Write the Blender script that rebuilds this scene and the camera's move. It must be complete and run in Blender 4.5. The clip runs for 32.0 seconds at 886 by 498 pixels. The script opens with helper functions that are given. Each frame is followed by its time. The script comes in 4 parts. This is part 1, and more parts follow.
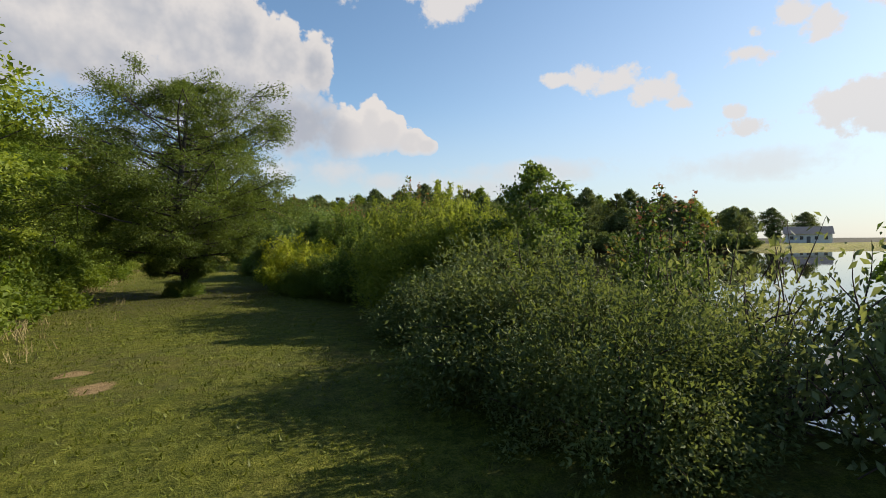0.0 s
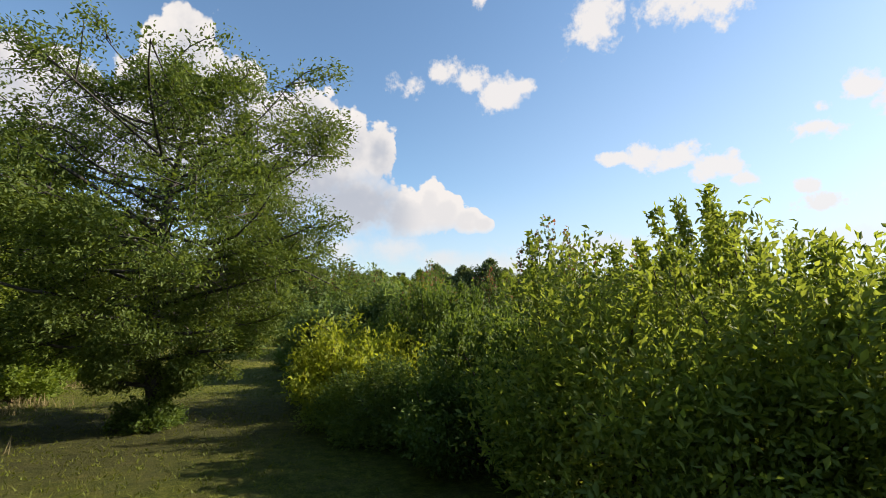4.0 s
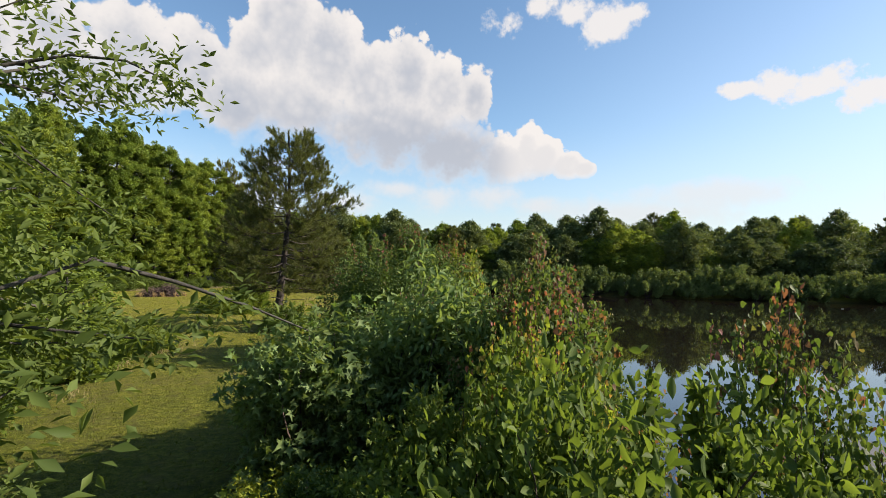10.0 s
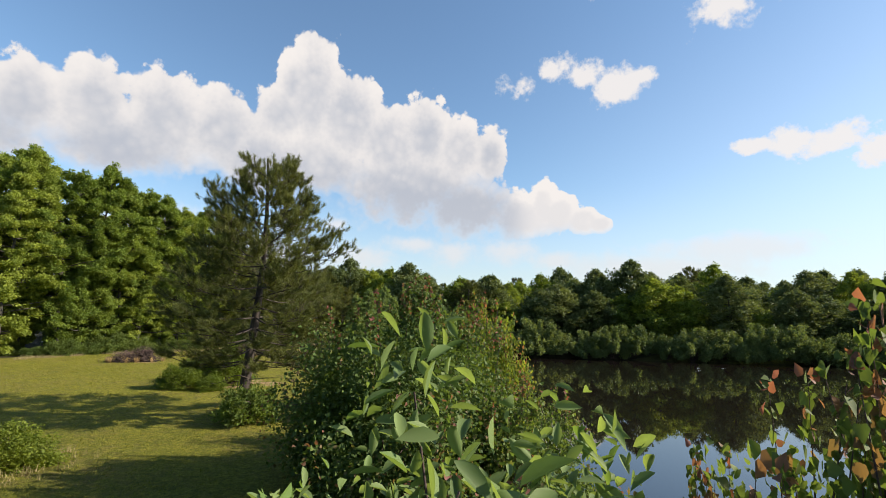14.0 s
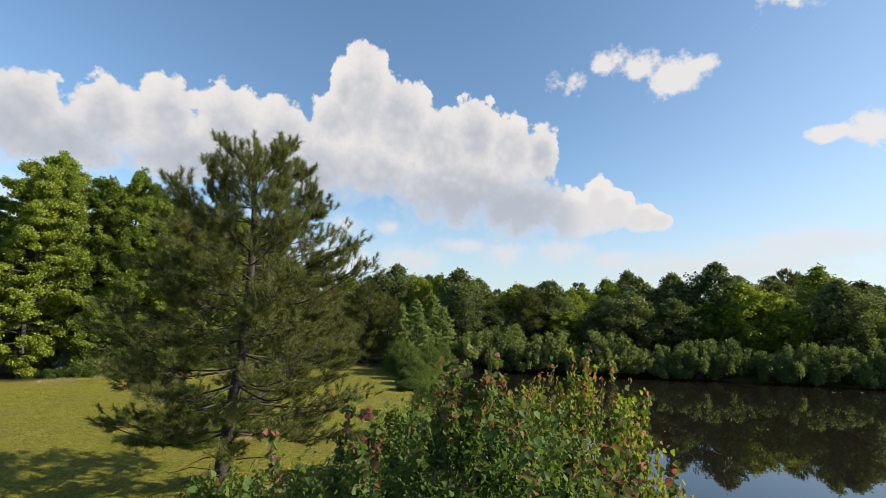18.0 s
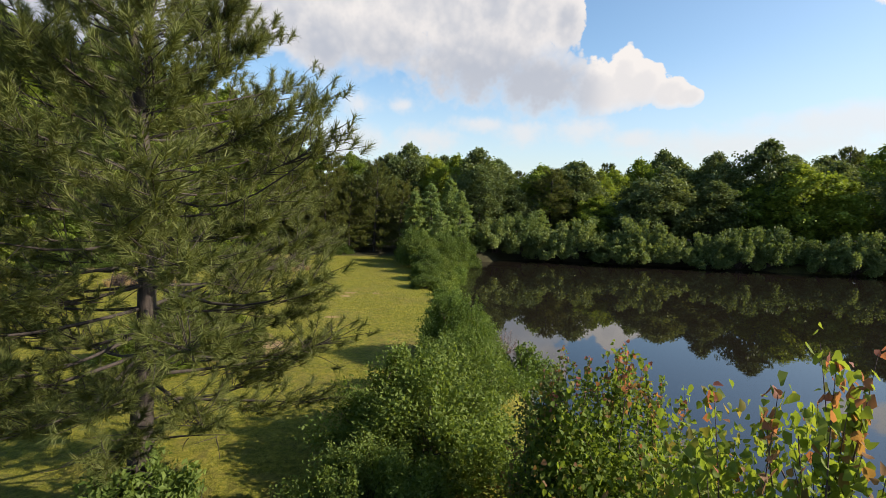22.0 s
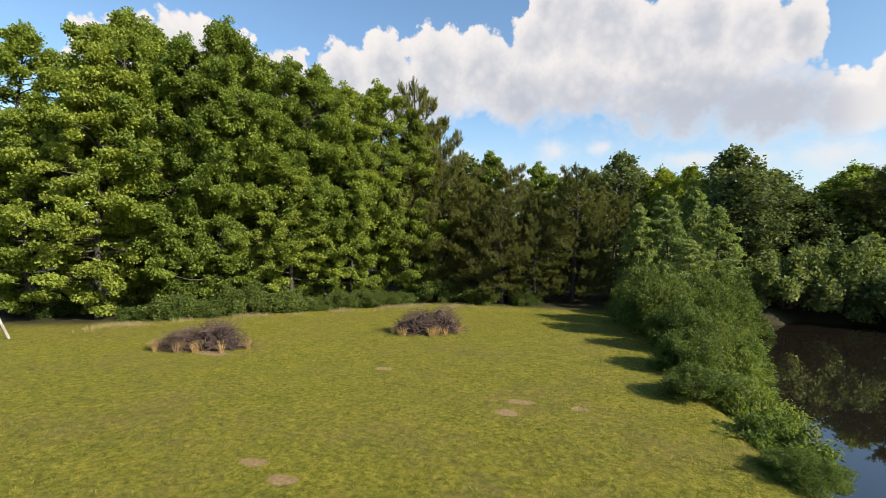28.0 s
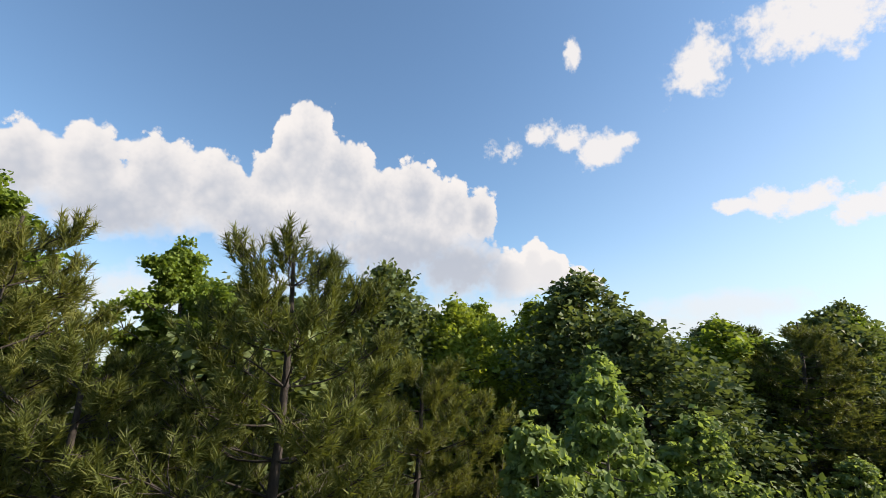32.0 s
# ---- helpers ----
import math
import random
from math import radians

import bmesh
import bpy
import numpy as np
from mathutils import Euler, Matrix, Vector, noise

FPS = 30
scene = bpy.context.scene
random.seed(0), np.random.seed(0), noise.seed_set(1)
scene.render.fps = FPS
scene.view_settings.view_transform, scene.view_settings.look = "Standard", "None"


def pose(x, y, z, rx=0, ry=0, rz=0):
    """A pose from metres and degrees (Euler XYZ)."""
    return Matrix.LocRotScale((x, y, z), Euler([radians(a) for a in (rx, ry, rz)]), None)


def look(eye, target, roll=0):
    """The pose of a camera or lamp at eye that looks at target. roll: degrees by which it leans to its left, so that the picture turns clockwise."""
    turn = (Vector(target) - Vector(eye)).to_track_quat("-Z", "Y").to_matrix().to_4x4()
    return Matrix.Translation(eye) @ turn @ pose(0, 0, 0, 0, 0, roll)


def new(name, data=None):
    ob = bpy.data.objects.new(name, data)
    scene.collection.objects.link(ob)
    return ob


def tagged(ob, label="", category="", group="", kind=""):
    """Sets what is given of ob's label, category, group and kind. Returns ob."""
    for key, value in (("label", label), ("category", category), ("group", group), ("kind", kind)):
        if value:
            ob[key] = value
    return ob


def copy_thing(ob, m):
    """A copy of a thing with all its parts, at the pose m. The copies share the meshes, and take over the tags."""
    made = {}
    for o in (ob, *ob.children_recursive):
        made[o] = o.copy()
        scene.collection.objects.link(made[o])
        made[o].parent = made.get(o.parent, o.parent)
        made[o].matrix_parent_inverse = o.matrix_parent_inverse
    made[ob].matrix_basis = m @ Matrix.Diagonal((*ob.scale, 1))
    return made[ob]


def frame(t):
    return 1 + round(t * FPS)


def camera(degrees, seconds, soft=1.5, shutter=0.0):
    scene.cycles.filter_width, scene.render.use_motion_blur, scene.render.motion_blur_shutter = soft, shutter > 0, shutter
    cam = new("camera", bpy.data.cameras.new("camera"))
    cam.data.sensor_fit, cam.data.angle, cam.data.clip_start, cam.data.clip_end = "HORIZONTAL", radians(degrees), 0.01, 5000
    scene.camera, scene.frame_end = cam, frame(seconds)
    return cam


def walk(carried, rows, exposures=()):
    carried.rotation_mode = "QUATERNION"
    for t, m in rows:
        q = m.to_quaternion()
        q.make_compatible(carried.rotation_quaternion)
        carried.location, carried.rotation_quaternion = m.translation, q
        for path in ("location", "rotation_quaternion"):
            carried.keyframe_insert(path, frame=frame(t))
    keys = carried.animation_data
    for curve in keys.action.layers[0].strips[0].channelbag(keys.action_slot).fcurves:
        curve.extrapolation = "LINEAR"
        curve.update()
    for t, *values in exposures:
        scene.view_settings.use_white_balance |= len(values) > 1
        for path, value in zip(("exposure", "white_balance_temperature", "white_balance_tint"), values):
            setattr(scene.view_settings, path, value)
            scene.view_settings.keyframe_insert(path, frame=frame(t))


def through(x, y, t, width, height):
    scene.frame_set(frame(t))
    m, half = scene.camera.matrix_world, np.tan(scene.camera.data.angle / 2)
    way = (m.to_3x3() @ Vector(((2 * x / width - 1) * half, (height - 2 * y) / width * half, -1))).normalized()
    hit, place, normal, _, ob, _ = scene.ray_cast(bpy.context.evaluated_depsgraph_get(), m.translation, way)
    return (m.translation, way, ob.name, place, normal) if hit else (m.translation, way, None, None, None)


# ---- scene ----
cam = camera(86.52, 32.0, soft=0.7)
PATH = [
    (0, (-5.252, -26.994, 1.631), (-4.295, -25.238, 1.594), -0.38),
    (0.5, (-4.82, -25.978, 1.641), (-4.297, -24.048, 1.608), -0.38),
    (1, (-4.683, -25.03, 1.625), (-4.278, -23.072, 1.606), -0.42),
    (1.5, (-4.58, -24.236, 1.621), (-4.199, -22.273, 1.614), -0.27),
    (2, (-4.455, -23.445, 1.628), (-4.091, -21.478, 1.618), 0.01),
    (2.5, (-4.304, -22.687, 1.629), (-3.964, -20.716, 1.63), 0.01),
    (3, (-4.203, -21.975, 1.652), (-3.842, -20.01, 1.749), 0.25),
    (3.5, (-4.011, -21.094, 1.733), (-3.502, -19.174, 1.961), 0.32),
    (4, (-3.824, -20.372, 1.849), (-3.091, -18.533, 2.137), 0.39),
    (4.5, (-3.587, -19.787, 1.956), (-2.7, -18.024, 2.281), 0.69),
    (6.5, (-2.7, -17.089, 2.888), (-1.784, -15.334, 3.172), 1.51),
    (7, (-2.38, -16.498, 2.99), (-1.494, -14.719, 3.22), 1.32),
    (7.5, (-2.07, -15.778, 3.063), (-1.259, -13.959, 3.246), 1.31),
    (8, (-1.809, -15.161, 3.142), (-1.124, -13.287, 3.274), 1.30),
    (8.5, (-1.591, -14.528, 3.205), (-1.061, -12.602, 3.295), 1.25),
    (9, (-1.414, -13.807, 3.214), (-0.995, -11.852, 3.288), 1.17),
    (9.5, (-1.297, -13.176, 3.237), (-0.918, -11.213, 3.307), 1.22),
    (10, (-1.193, -12.548, 3.272), (-0.843, -10.58, 3.333), 1.21),
    (10.5, (-1.124, -12.058, 3.282), (-0.815, -10.082, 3.328), 1.14),
    (11, (-1.053, -11.545, 3.279), (-0.791, -9.562, 3.318), 1.15),
    (11.5, (-0.992, -10.99, 3.301), (-0.757, -9.004, 3.345), 1.20),
    (12, (-0.909, -10.308, 3.334), (-0.68, -8.322, 3.387), 1.20),
    (12.5, (-0.772, -9.568, 3.385), (-0.537, -7.583, 3.448), 1.26),
    (13, (-0.636, -8.755, 3.434), (-0.385, -6.774, 3.539), 1.30),
    (13.5, (-0.535, -7.884, 3.518), (-0.267, -5.912, 3.714), 1.36),
    (14, (-0.418, -7.076, 3.641), (-0.145, -5.117, 3.933), 1.39),
    (14.5, (-0.31, -6.302, 3.789), (-0.04, -4.352, 4.145), 1.51),
    (16.5, (0.054, -3.429, 4.424), (0.169, -1.474, 4.828), 1.47),
    (17, (0.076, -2.781, 4.579), (0.177, -0.817, 4.947), 1.43),
    (17.5, (0.07, -2.111, 4.746), (0.154, -0.141, 5.079), 1.43),
    (18, (0.042, -1.387, 4.899), (0.098, 0.591, 5.191), 1.43),
    (18.5, (-0.006, -0.628, 5.072), (0.019, 1.356, 5.325), 1.44),
    (19, (-0.0, -0.0, 5.156), (0.0, 1.989, 5.369), 1.37),
    (19.5, (-0.004, 0.617, 5.225), (-0.015, 2.61, 5.392), 1.35),
    (20, (-0.014, 1.24, 5.289), (-0.026, 3.236, 5.415), 1.38),
    (20.5, (-0.009, 1.838, 5.327), (-0.022, 3.836, 5.406), 1.39),
    (21, (-0.005, 2.422, 5.355), (-0.017, 4.422, 5.355), 1.40),
    (21.5, (-0.005, 3.029, 5.357), (-0.014, 5.026, 5.251), 1.23),
    (22, (-0.019, 3.658, 5.339), (-0.015, 5.646, 5.129), 1.36),
    (22.5, (-0.0, 4.36, 5.265), (0.035, 6.341, 4.99), 1.37),
    (23, (0.042, 5.145, 5.152), (0.101, 7.121, 4.852), 1.48),
    (23.5, (0.095, 6.016, 5.042), (0.16, 7.992, 4.736), 1.51),
    (24, (0.134, 6.97, 4.918), (0.197, 8.949, 4.638), 1.55),
    (24.5, (0.183, 8.027, 4.786), (0.222, 10.012, 4.545), 1.52),
    (25, (0.215, 9.275, 4.691), (0.163, 11.264, 4.489), 1.41),
    (25.5, (0.201, 10.767, 4.591), (-0.013, 12.747, 4.405), 1.12),
    (26, (0.098, 12.257, 4.514), (-0.293, 14.208, 4.317), 0.89),
    (26.5, (-0.176, 13.78, 4.383), (-0.768, 15.681, 4.193), 0.61),
    (28.5, (-3.063, 19.931, 3.882), (-3.864, 21.764, 3.893), 0.09),
    (29, (-3.9, 21.886, 3.995), (-4.603, 23.758, 4.021), 0.19),
    (29.5, (-4.733, 24.151, 4.101), (-5.288, 26.072, 4.152), 0.36),
    (30, (-5.418, 26.435, 4.213), (-5.811, 28.394, 4.299), 0.54),
    (30.5, (-5.977, 28.681, 4.341), (-6.189, 30.665, 4.476), 0.74),
    (31, (-6.231, 31.346, 4.582), (-6.275, 33.335, 4.782), 0.94),
    (31.5, (-6.194, 35.188, 5.154), (-6.134, 37.159, 5.485), 0.94),
    (32, (-5.245, 42.086, 6.734), (-4.949, 43.988, 7.276), 0.69),
]


walk(cam, [(t, look(eye, target, roll)) for t, eye, target, roll in PATH],
     exposures=[(0, 0.70, 6850, 13), (0.8, 0.80, 6850, 13), (1.8, 0.95, 6850, 13), (14, 0.94, 6850, 13), (17, 0.84, 6750, 12), (20, 0.9, 6850, 13), (24, 1.0, 6850, 13), (32, 0.98, 6800, 13)])

# ---- sky, sun ----
SUN_AZ, SUN_EL = 99.0, 29.0  # degrees clockwise from +y, and above the horizon


def sky():
    w = bpy.data.worlds.new("sky")
    scene.world = w
    w.use_nodes = True
    nt = w.node_tree
    nt.nodes.clear()
    N, L = nt.nodes.new, nt.links.new

    def math_(op, a, b=None, c=None, clamp=False):
        n = N("ShaderNodeMath")
        n.operation, n.use_clamp = op, clamp
        for i, v in enumerate((a, b, c)):
            if v is None:
                continue
            if isinstance(v, (int, float)):
                n.inputs[i].default_value = v
            else:
                L(v, n.inputs[i])
        return n.outputs[0]

    def smooth(v, lo, hi):
        n = N("ShaderNodeMapRange")
        n.interpolation_type = "SMOOTHSTEP"
        L(v, n.inputs["Value"])
        n.inputs["From Min"].default_value, n.inputs["From Max"].default_value = lo, hi
        return n.outputs[0]

    co = N("ShaderNodeTexCoord").outputs["Generated"]
    sep = N("ShaderNodeSeparateXYZ")
    L(co, sep.inputs[0])
    az = math_("DEGREES", math_("ARCTAN2", sep.outputs[0], sep.outputs[1]))
    el = math_("DEGREES", math_("ARCSINE", sep.outputs[2]))
    comb = N("ShaderNodeCombineXYZ")
    L(az, comb.inputs[0])
    L(el, comb.inputs[1])

    def fbm(scale, detail, rough, offset=(0, 0, 0)):
        m = N("ShaderNodeMapping")
        m.inputs["Location"].default_value = offset
        L(comb.outputs[0], m.inputs[0])
        n = N("ShaderNodeTexNoise")
        n.inputs["Scale"].default_value, n.inputs["Detail"].default_value, n.inputs["Roughness"].default_value = scale, detail, rough
        L(m.outputs[0], n.inputs["Vector"])
        return n.outputs["Fac"]

    n1, n2 = fbm(0.13, 6.0, 0.58), fbm(0.5, 5.0, 0.62, (31, 7, 3))

    def puffs(scale, offset):
        """Round cauliflower bumps: near 0.5 in the middle of a cell, falling to its rim."""
        warp = N("ShaderNodeMapping")
        warp.inputs["Location"].default_value = offset
        L(comb.outputs[0], warp.inputs[0])
        push = N("ShaderNodeVectorMath")
        push.operation = "ADD"
        L(warp.outputs[0], push.inputs[0])
        k = N("ShaderNodeVectorMath")
        k.operation = "SCALE"
        kc = N("ShaderNodeCombineXYZ")
        L(n1, kc.inputs[0])
        L(n2, kc.inputs[1])
        L(kc.outputs[0], k.inputs[0])
        k.inputs["Scale"].default_value = 1.1 / scale
        L(k.outputs[0], push.inputs[1])
        v = N("ShaderNodeTexVoronoi")
        v.feature, v.inputs["Scale"].default_value = "SMOOTH_F1", scale
        v.inputs["Smoothness"].default_value = 0.25
        L(push.outputs[0], v.inputs["Vector"])
        return math_("SUBTRACT", 0.5, v.outputs["Distance"])

    v1, v2, v3 = puffs(0.34, (3, 5, 0)), puffs(0.85, (13, 2, 0)), puffs(2.1, (5, 9, 0))
    wob = math_("ADD", math_("MULTIPLY", v1, 0.75), math_("ADD", math_("ADD", math_("MULTIPLY", v2, 0.42), math_("MULTIPLY", v3, 0.20)), math_("MULTIPLY", math_("SUBTRACT", n2, 0.5), 0.6)))
    wisp = math_("ADD", math_("MULTIPLY", math_("SUBTRACT", n1, 0.5), 1.5), math_("MULTIPLY", math_("SUBTRACT", n2, 0.5), 1.2))

    def field(blobs, shift=(0, 0)):
        total = None
        for a, e, ra, re in blobs:
            v = N("ShaderNodeVectorMath")
            v.operation = "SUBTRACT"
            L(comb.outputs[0], v.inputs[0])
            v.inputs[1].default_value = (a + shift[0], e + shift[1], 0)
            s = N("ShaderNodeVectorMath")
            s.operation = "MULTIPLY"
            L(v.outputs[0], s.inputs[0])
            s.inputs[1].default_value = (1 / ra, 1 / re, 0)
            q = N("ShaderNodeVectorMath")
            q.operation = "LENGTH"
            L(s.outputs[0], q.inputs[0])
            d = math_("SUBTRACT", 1.0, q.outputs["Value"])
            total = d if total is None else math_("SMOOTH_MAX", total, d, 0.25)
        return total

    # azimuth, elevation and radii of the billows, in degrees
    big = [(-52, 17, 10, 6), (-42, 17.6, 3.8, 4.2), (-35.5, 18.6, 3.7, 4.3), (-30.5, 19.6, 4, 4.8), (-24, 19.8, 5, 4.9), (-18.5, 19.6, 4.6, 4.8),
           (-8.9, 25.2, 3.6, 7.0), (-12.2, 22.6, 3.6, 4.0), (-10.8, 26.0, 2.8, 3.6), (-4.4, 23, 5, 6), (1, 20.6, 5, 5), (5.4, 21.6, 3.9, 4.8), (9.8, 20, 3.8, 4.5), (13.6, 19.6, 2.5, 3.7),
           (4, 15.5, 11, 5.2), (-8, 17.5, 7, 4.4), (-14, 17.4, 6, 4.6), (11, 13.4, 8, 4.2), (17.5, 12.2, 4, 3.4), (-28, 16.6, 9, 3.6), (-40, 15.6, 8, 3.2), (20.0, 13.9, 1.8, 3.4), (22.0, 12.7, 2.4, 2.5), (24.6, 11.8, 2.4, 1.8), (26.6, 11.3, 1.7, 1.1)]
    low = [(-10, 10.6, 2.8, 1.8), (-5, 10.8, 2.0, 1.0), (-12, 6.8, 5, 2.6), (-2, 7, 4, 2.2), (4, 8.9, 4, 1.0), (9.5, 8, 3.4, 2.2), (16, 8.2, 4, 1.9), (21.5, 7, 3.6, 1.3),
           (-24, 8, 9, 3), (-40, 9, 8, 3)]
    bits = [(17.6, 27.3, 2.4, 1.6), (21.4, 28.8, 2.7, 1.8), (25, 27.9, 2.6, 1.3), (29.4, 26.6, 3.0, 1.9), (32, 27, 1.7, 1.2), (41, 32.5, 3.2, 3.4), (52, 33.5, 6.4, 3.6), (42.4, 18.2, 1.7, 0.8),
            (45.6, 18.1, 1.9, 1.3), (48.8, 17.3, 3, 1.5), (52.6, 15.9, 3.1, 1.3), (55.6, 14.2, 1.8, 1.0), (61.2, 18.2, 3, 1.2), (61.8, 20, 1.3, 1.1), (65, 20.8, 1.9, 1.3), (67.6, 19.4, 2.3, 1.4), (73, 20.5, 4, 2.0),
            (58.8, 10.7, 2.3, 1.2), (61.4, 11, 2.0, 1.1), (60.2, 12.8, 1.1, 0.8), (71, 12, 4, 2.5), (26.3, 37.5, 0.9, 1.6)]
    haze = [(40, 8, 13, 2.6), (62, 7.4, 14, 3.0), (32, 6, 16, 2.5), (80, 9, 14, 4)]
    f_big = math_("ADD", math_("ADD", field(big), 0.03), math_("MULTIPLY", wob, 0.56))
    # crisp tops, soft hazy undersides
    crisp = math_("MAXIMUM", smooth(el, 13.5, 18.5), math_("MULTIPLY", smooth(az, 13.0, 17.0), smooth(el, 9.0, 12.0)))
    a_big = math_("ADD", math_("MULTIPLY", smooth(f_big, 0.0, 0.13), crisp), math_("MULTIPLY", smooth(f_big, -0.05, 0.62), math_("SUBTRACT", 1.0, crisp)))
    f_low = math_("ADD", math_("MULTIPLY", field(low), 0.8), math_("MULTIPLY", wisp, 1.0))
    a_low = math_("MULTIPLY", smooth(f_low, -0.2, 0.75), 0.72)
    f_bit = math_("ADD", math_("MULTIPLY_ADD", field(bits), 0.9, 0.12), math_("MULTIPLY", wisp, 1.7))
    a_bit = math_("MULTIPLY", smooth(f_bit, -0.05, 0.6), 0.92)
    f_haze = math_("ADD", field(haze), math_("MULTIPLY", wisp, 0.7))
    a_haze = math_("MULTIPLY", smooth(f_haze, -0.1, 0.9), 0.7)
    veil = math_("MULTIPLY", math_("MULTIPLY", smooth(el, 40.0, 4.0), smooth(az, 5.0, 75.0)), 0.36)
    alpha = math_("MAXIMUM", math_("MAXIMUM", veil, math_("MAXIMUM", a_big, a_low)), math_("MAXIMUM", a_bit, a_haze), clamp=True)
    # the tops and the rims of the billows are whiter, the thick undersides greyer
    under = smooth(el, 9.5, 20.0)
    thick = smooth(f_big, 0.75, 0.15)
    lit = math_("ADD", math_("ADD", math_("MULTIPLY", under, 0.42), math_("MULTIPLY", thick, 0.34)), math_("ADD", math_("MULTIPLY", math_("ADD", v1, v2), 0.24), math_("MULTIPLY", math_("SUBTRACT", n1, 0.5), 0.7)))
    lit = smooth(lit, 0.08, 0.95)
    lit = math_("ADD", lit, math_("MULTIPLY", smooth(az, 15.0, 19.5), 0.75), clamp=True)
    lit = math_("MAXIMUM", lit, math_("SUBTRACT", 1.0, a_big))
    grey = N("ShaderNodeMix")
    grey.data_type = "RGBA"
    L(lit, grey.inputs["Factor"])
    grey.inputs["A"].default_value, grey.inputs["B"].default_value = (0.255, 0.285, 0.335, 1), (0.465, 0.462, 0.46, 1)
    tex = N("ShaderNodeTexSky")
    tex.sky_type, tex.sun_disc = "NISHITA", False
    tex.sun_elevation, tex.sun_rotation = radians(SUN_EL), radians(SUN_AZ)
    tex.air_density, tex.dust_density, tex.ozone_density = 1.0, 0.5, 1.0
    # thin white veil near the horizon and towards the sun
    sky_s = N("ShaderNodeVectorMath")
    sky_s.operation = "MULTIPLY"
    L(tex.outputs[0], sky_s.inputs[0])
    sky_s.inputs[1].default_value = SKY_SCALE
    mixc = N("ShaderNodeMix")
    mixc.data_type = "RGBA"
    L(alpha, mixc.inputs["Factor"])
    L(sky_s.outputs[0], mixc.inputs["A"])
    L(grey.outputs["Result"], mixc.inputs["B"])
    # the air near the horizon is pale and softens whatever stands low
    air = N("ShaderNodeMix")
    air.data_type = "RGBA"
    L(math_("MULTIPLY", smooth(el, 17.0, -1.0), 0.66), air.inputs["Factor"])
    L(mixc.outputs["Result"], air.inputs["A"])
    air.inputs["B"].default_value = (0.355, 0.385, 0.425, 1)
    bg = N("ShaderNodeBackground")
    L(air.outputs["Result"], bg.inputs["Color"])
    bg.inputs["Strength"].default_value = 1.0
    out = N("ShaderNodeOutputWorld")
    L(bg.outputs[0], out.inputs["Surface"])


SKY_SCALE = (0.080, 0.099, 0.108)
sky()
sun = new("sun", bpy.data.lights.new("sun", "SUN"))
sun.data.energy, sun.data.angle, sun.data.color = 4.8, radians(0.6), (1.0, 0.92, 0.78)
sd = Vector((math.sin(radians(SUN_AZ)) * math.cos(radians(SUN_EL)), math.cos(radians(SUN_AZ)) * math.cos(radians(SUN_EL)), math.sin(radians(SUN_EL))))
sun.matrix_world = look(tuple(sd * 200), (0, 0, 0))


# ---- materials ----
def mat(name):
    m = bpy.data.materials.new(name)
    m.use_nodes = True
    nt = m.node_tree
    return m, nt, nt.nodes["Principled BSDF"], nt.nodes.new, nt.links.new


def ramp(nt, src, stops):
    r = nt.nodes.new("ShaderNodeValToRGB")
    while len(r.color_ramp.elements) < len(stops):
        r.color_ramp.elements.new(0.5)
    for e, (p, c) in zip(r.color_ramp.elements, stops):
        e.position, e.color = p, (*c, 1)
    nt.links.new(src, r.inputs[0])
    return r.outputs[0]


def noise_tex(nt, scale, detail=4, rough=0.6, kind="Object", vec=None, dist=0.0):
    if vec is None:
        vec = nt.nodes.new("ShaderNodeTexCoord").outputs[kind]
    n = nt.nodes.new("ShaderNodeTexNoise")
    n.inputs["Scale"].default_value, n.inputs["Detail"].default_value = scale, detail
    n.inputs["Roughness"].default_value, n.inputs["Distortion"].default_value = rough, dist
    nt.links.new(vec, n.inputs["Vector"])
    return n.outputs["Fac"]


def mixc(nt, fac, a, b, blend="MIX"):
    n = nt.nodes.new("ShaderNodeMix")
    n.data_type, n.blend_type = "RGBA", blend
    for key, v in (("Factor", fac), ("A", a), ("B", b)):
        if isinstance(v, (int, float)):
            n.inputs[key].default_value = v
        elif isinstance(v, tuple):
            n.inputs[key].default_value = (*v, 1)
        else:
            nt.links.new(v, n.inputs[key])
    return n.outputs["Result"]


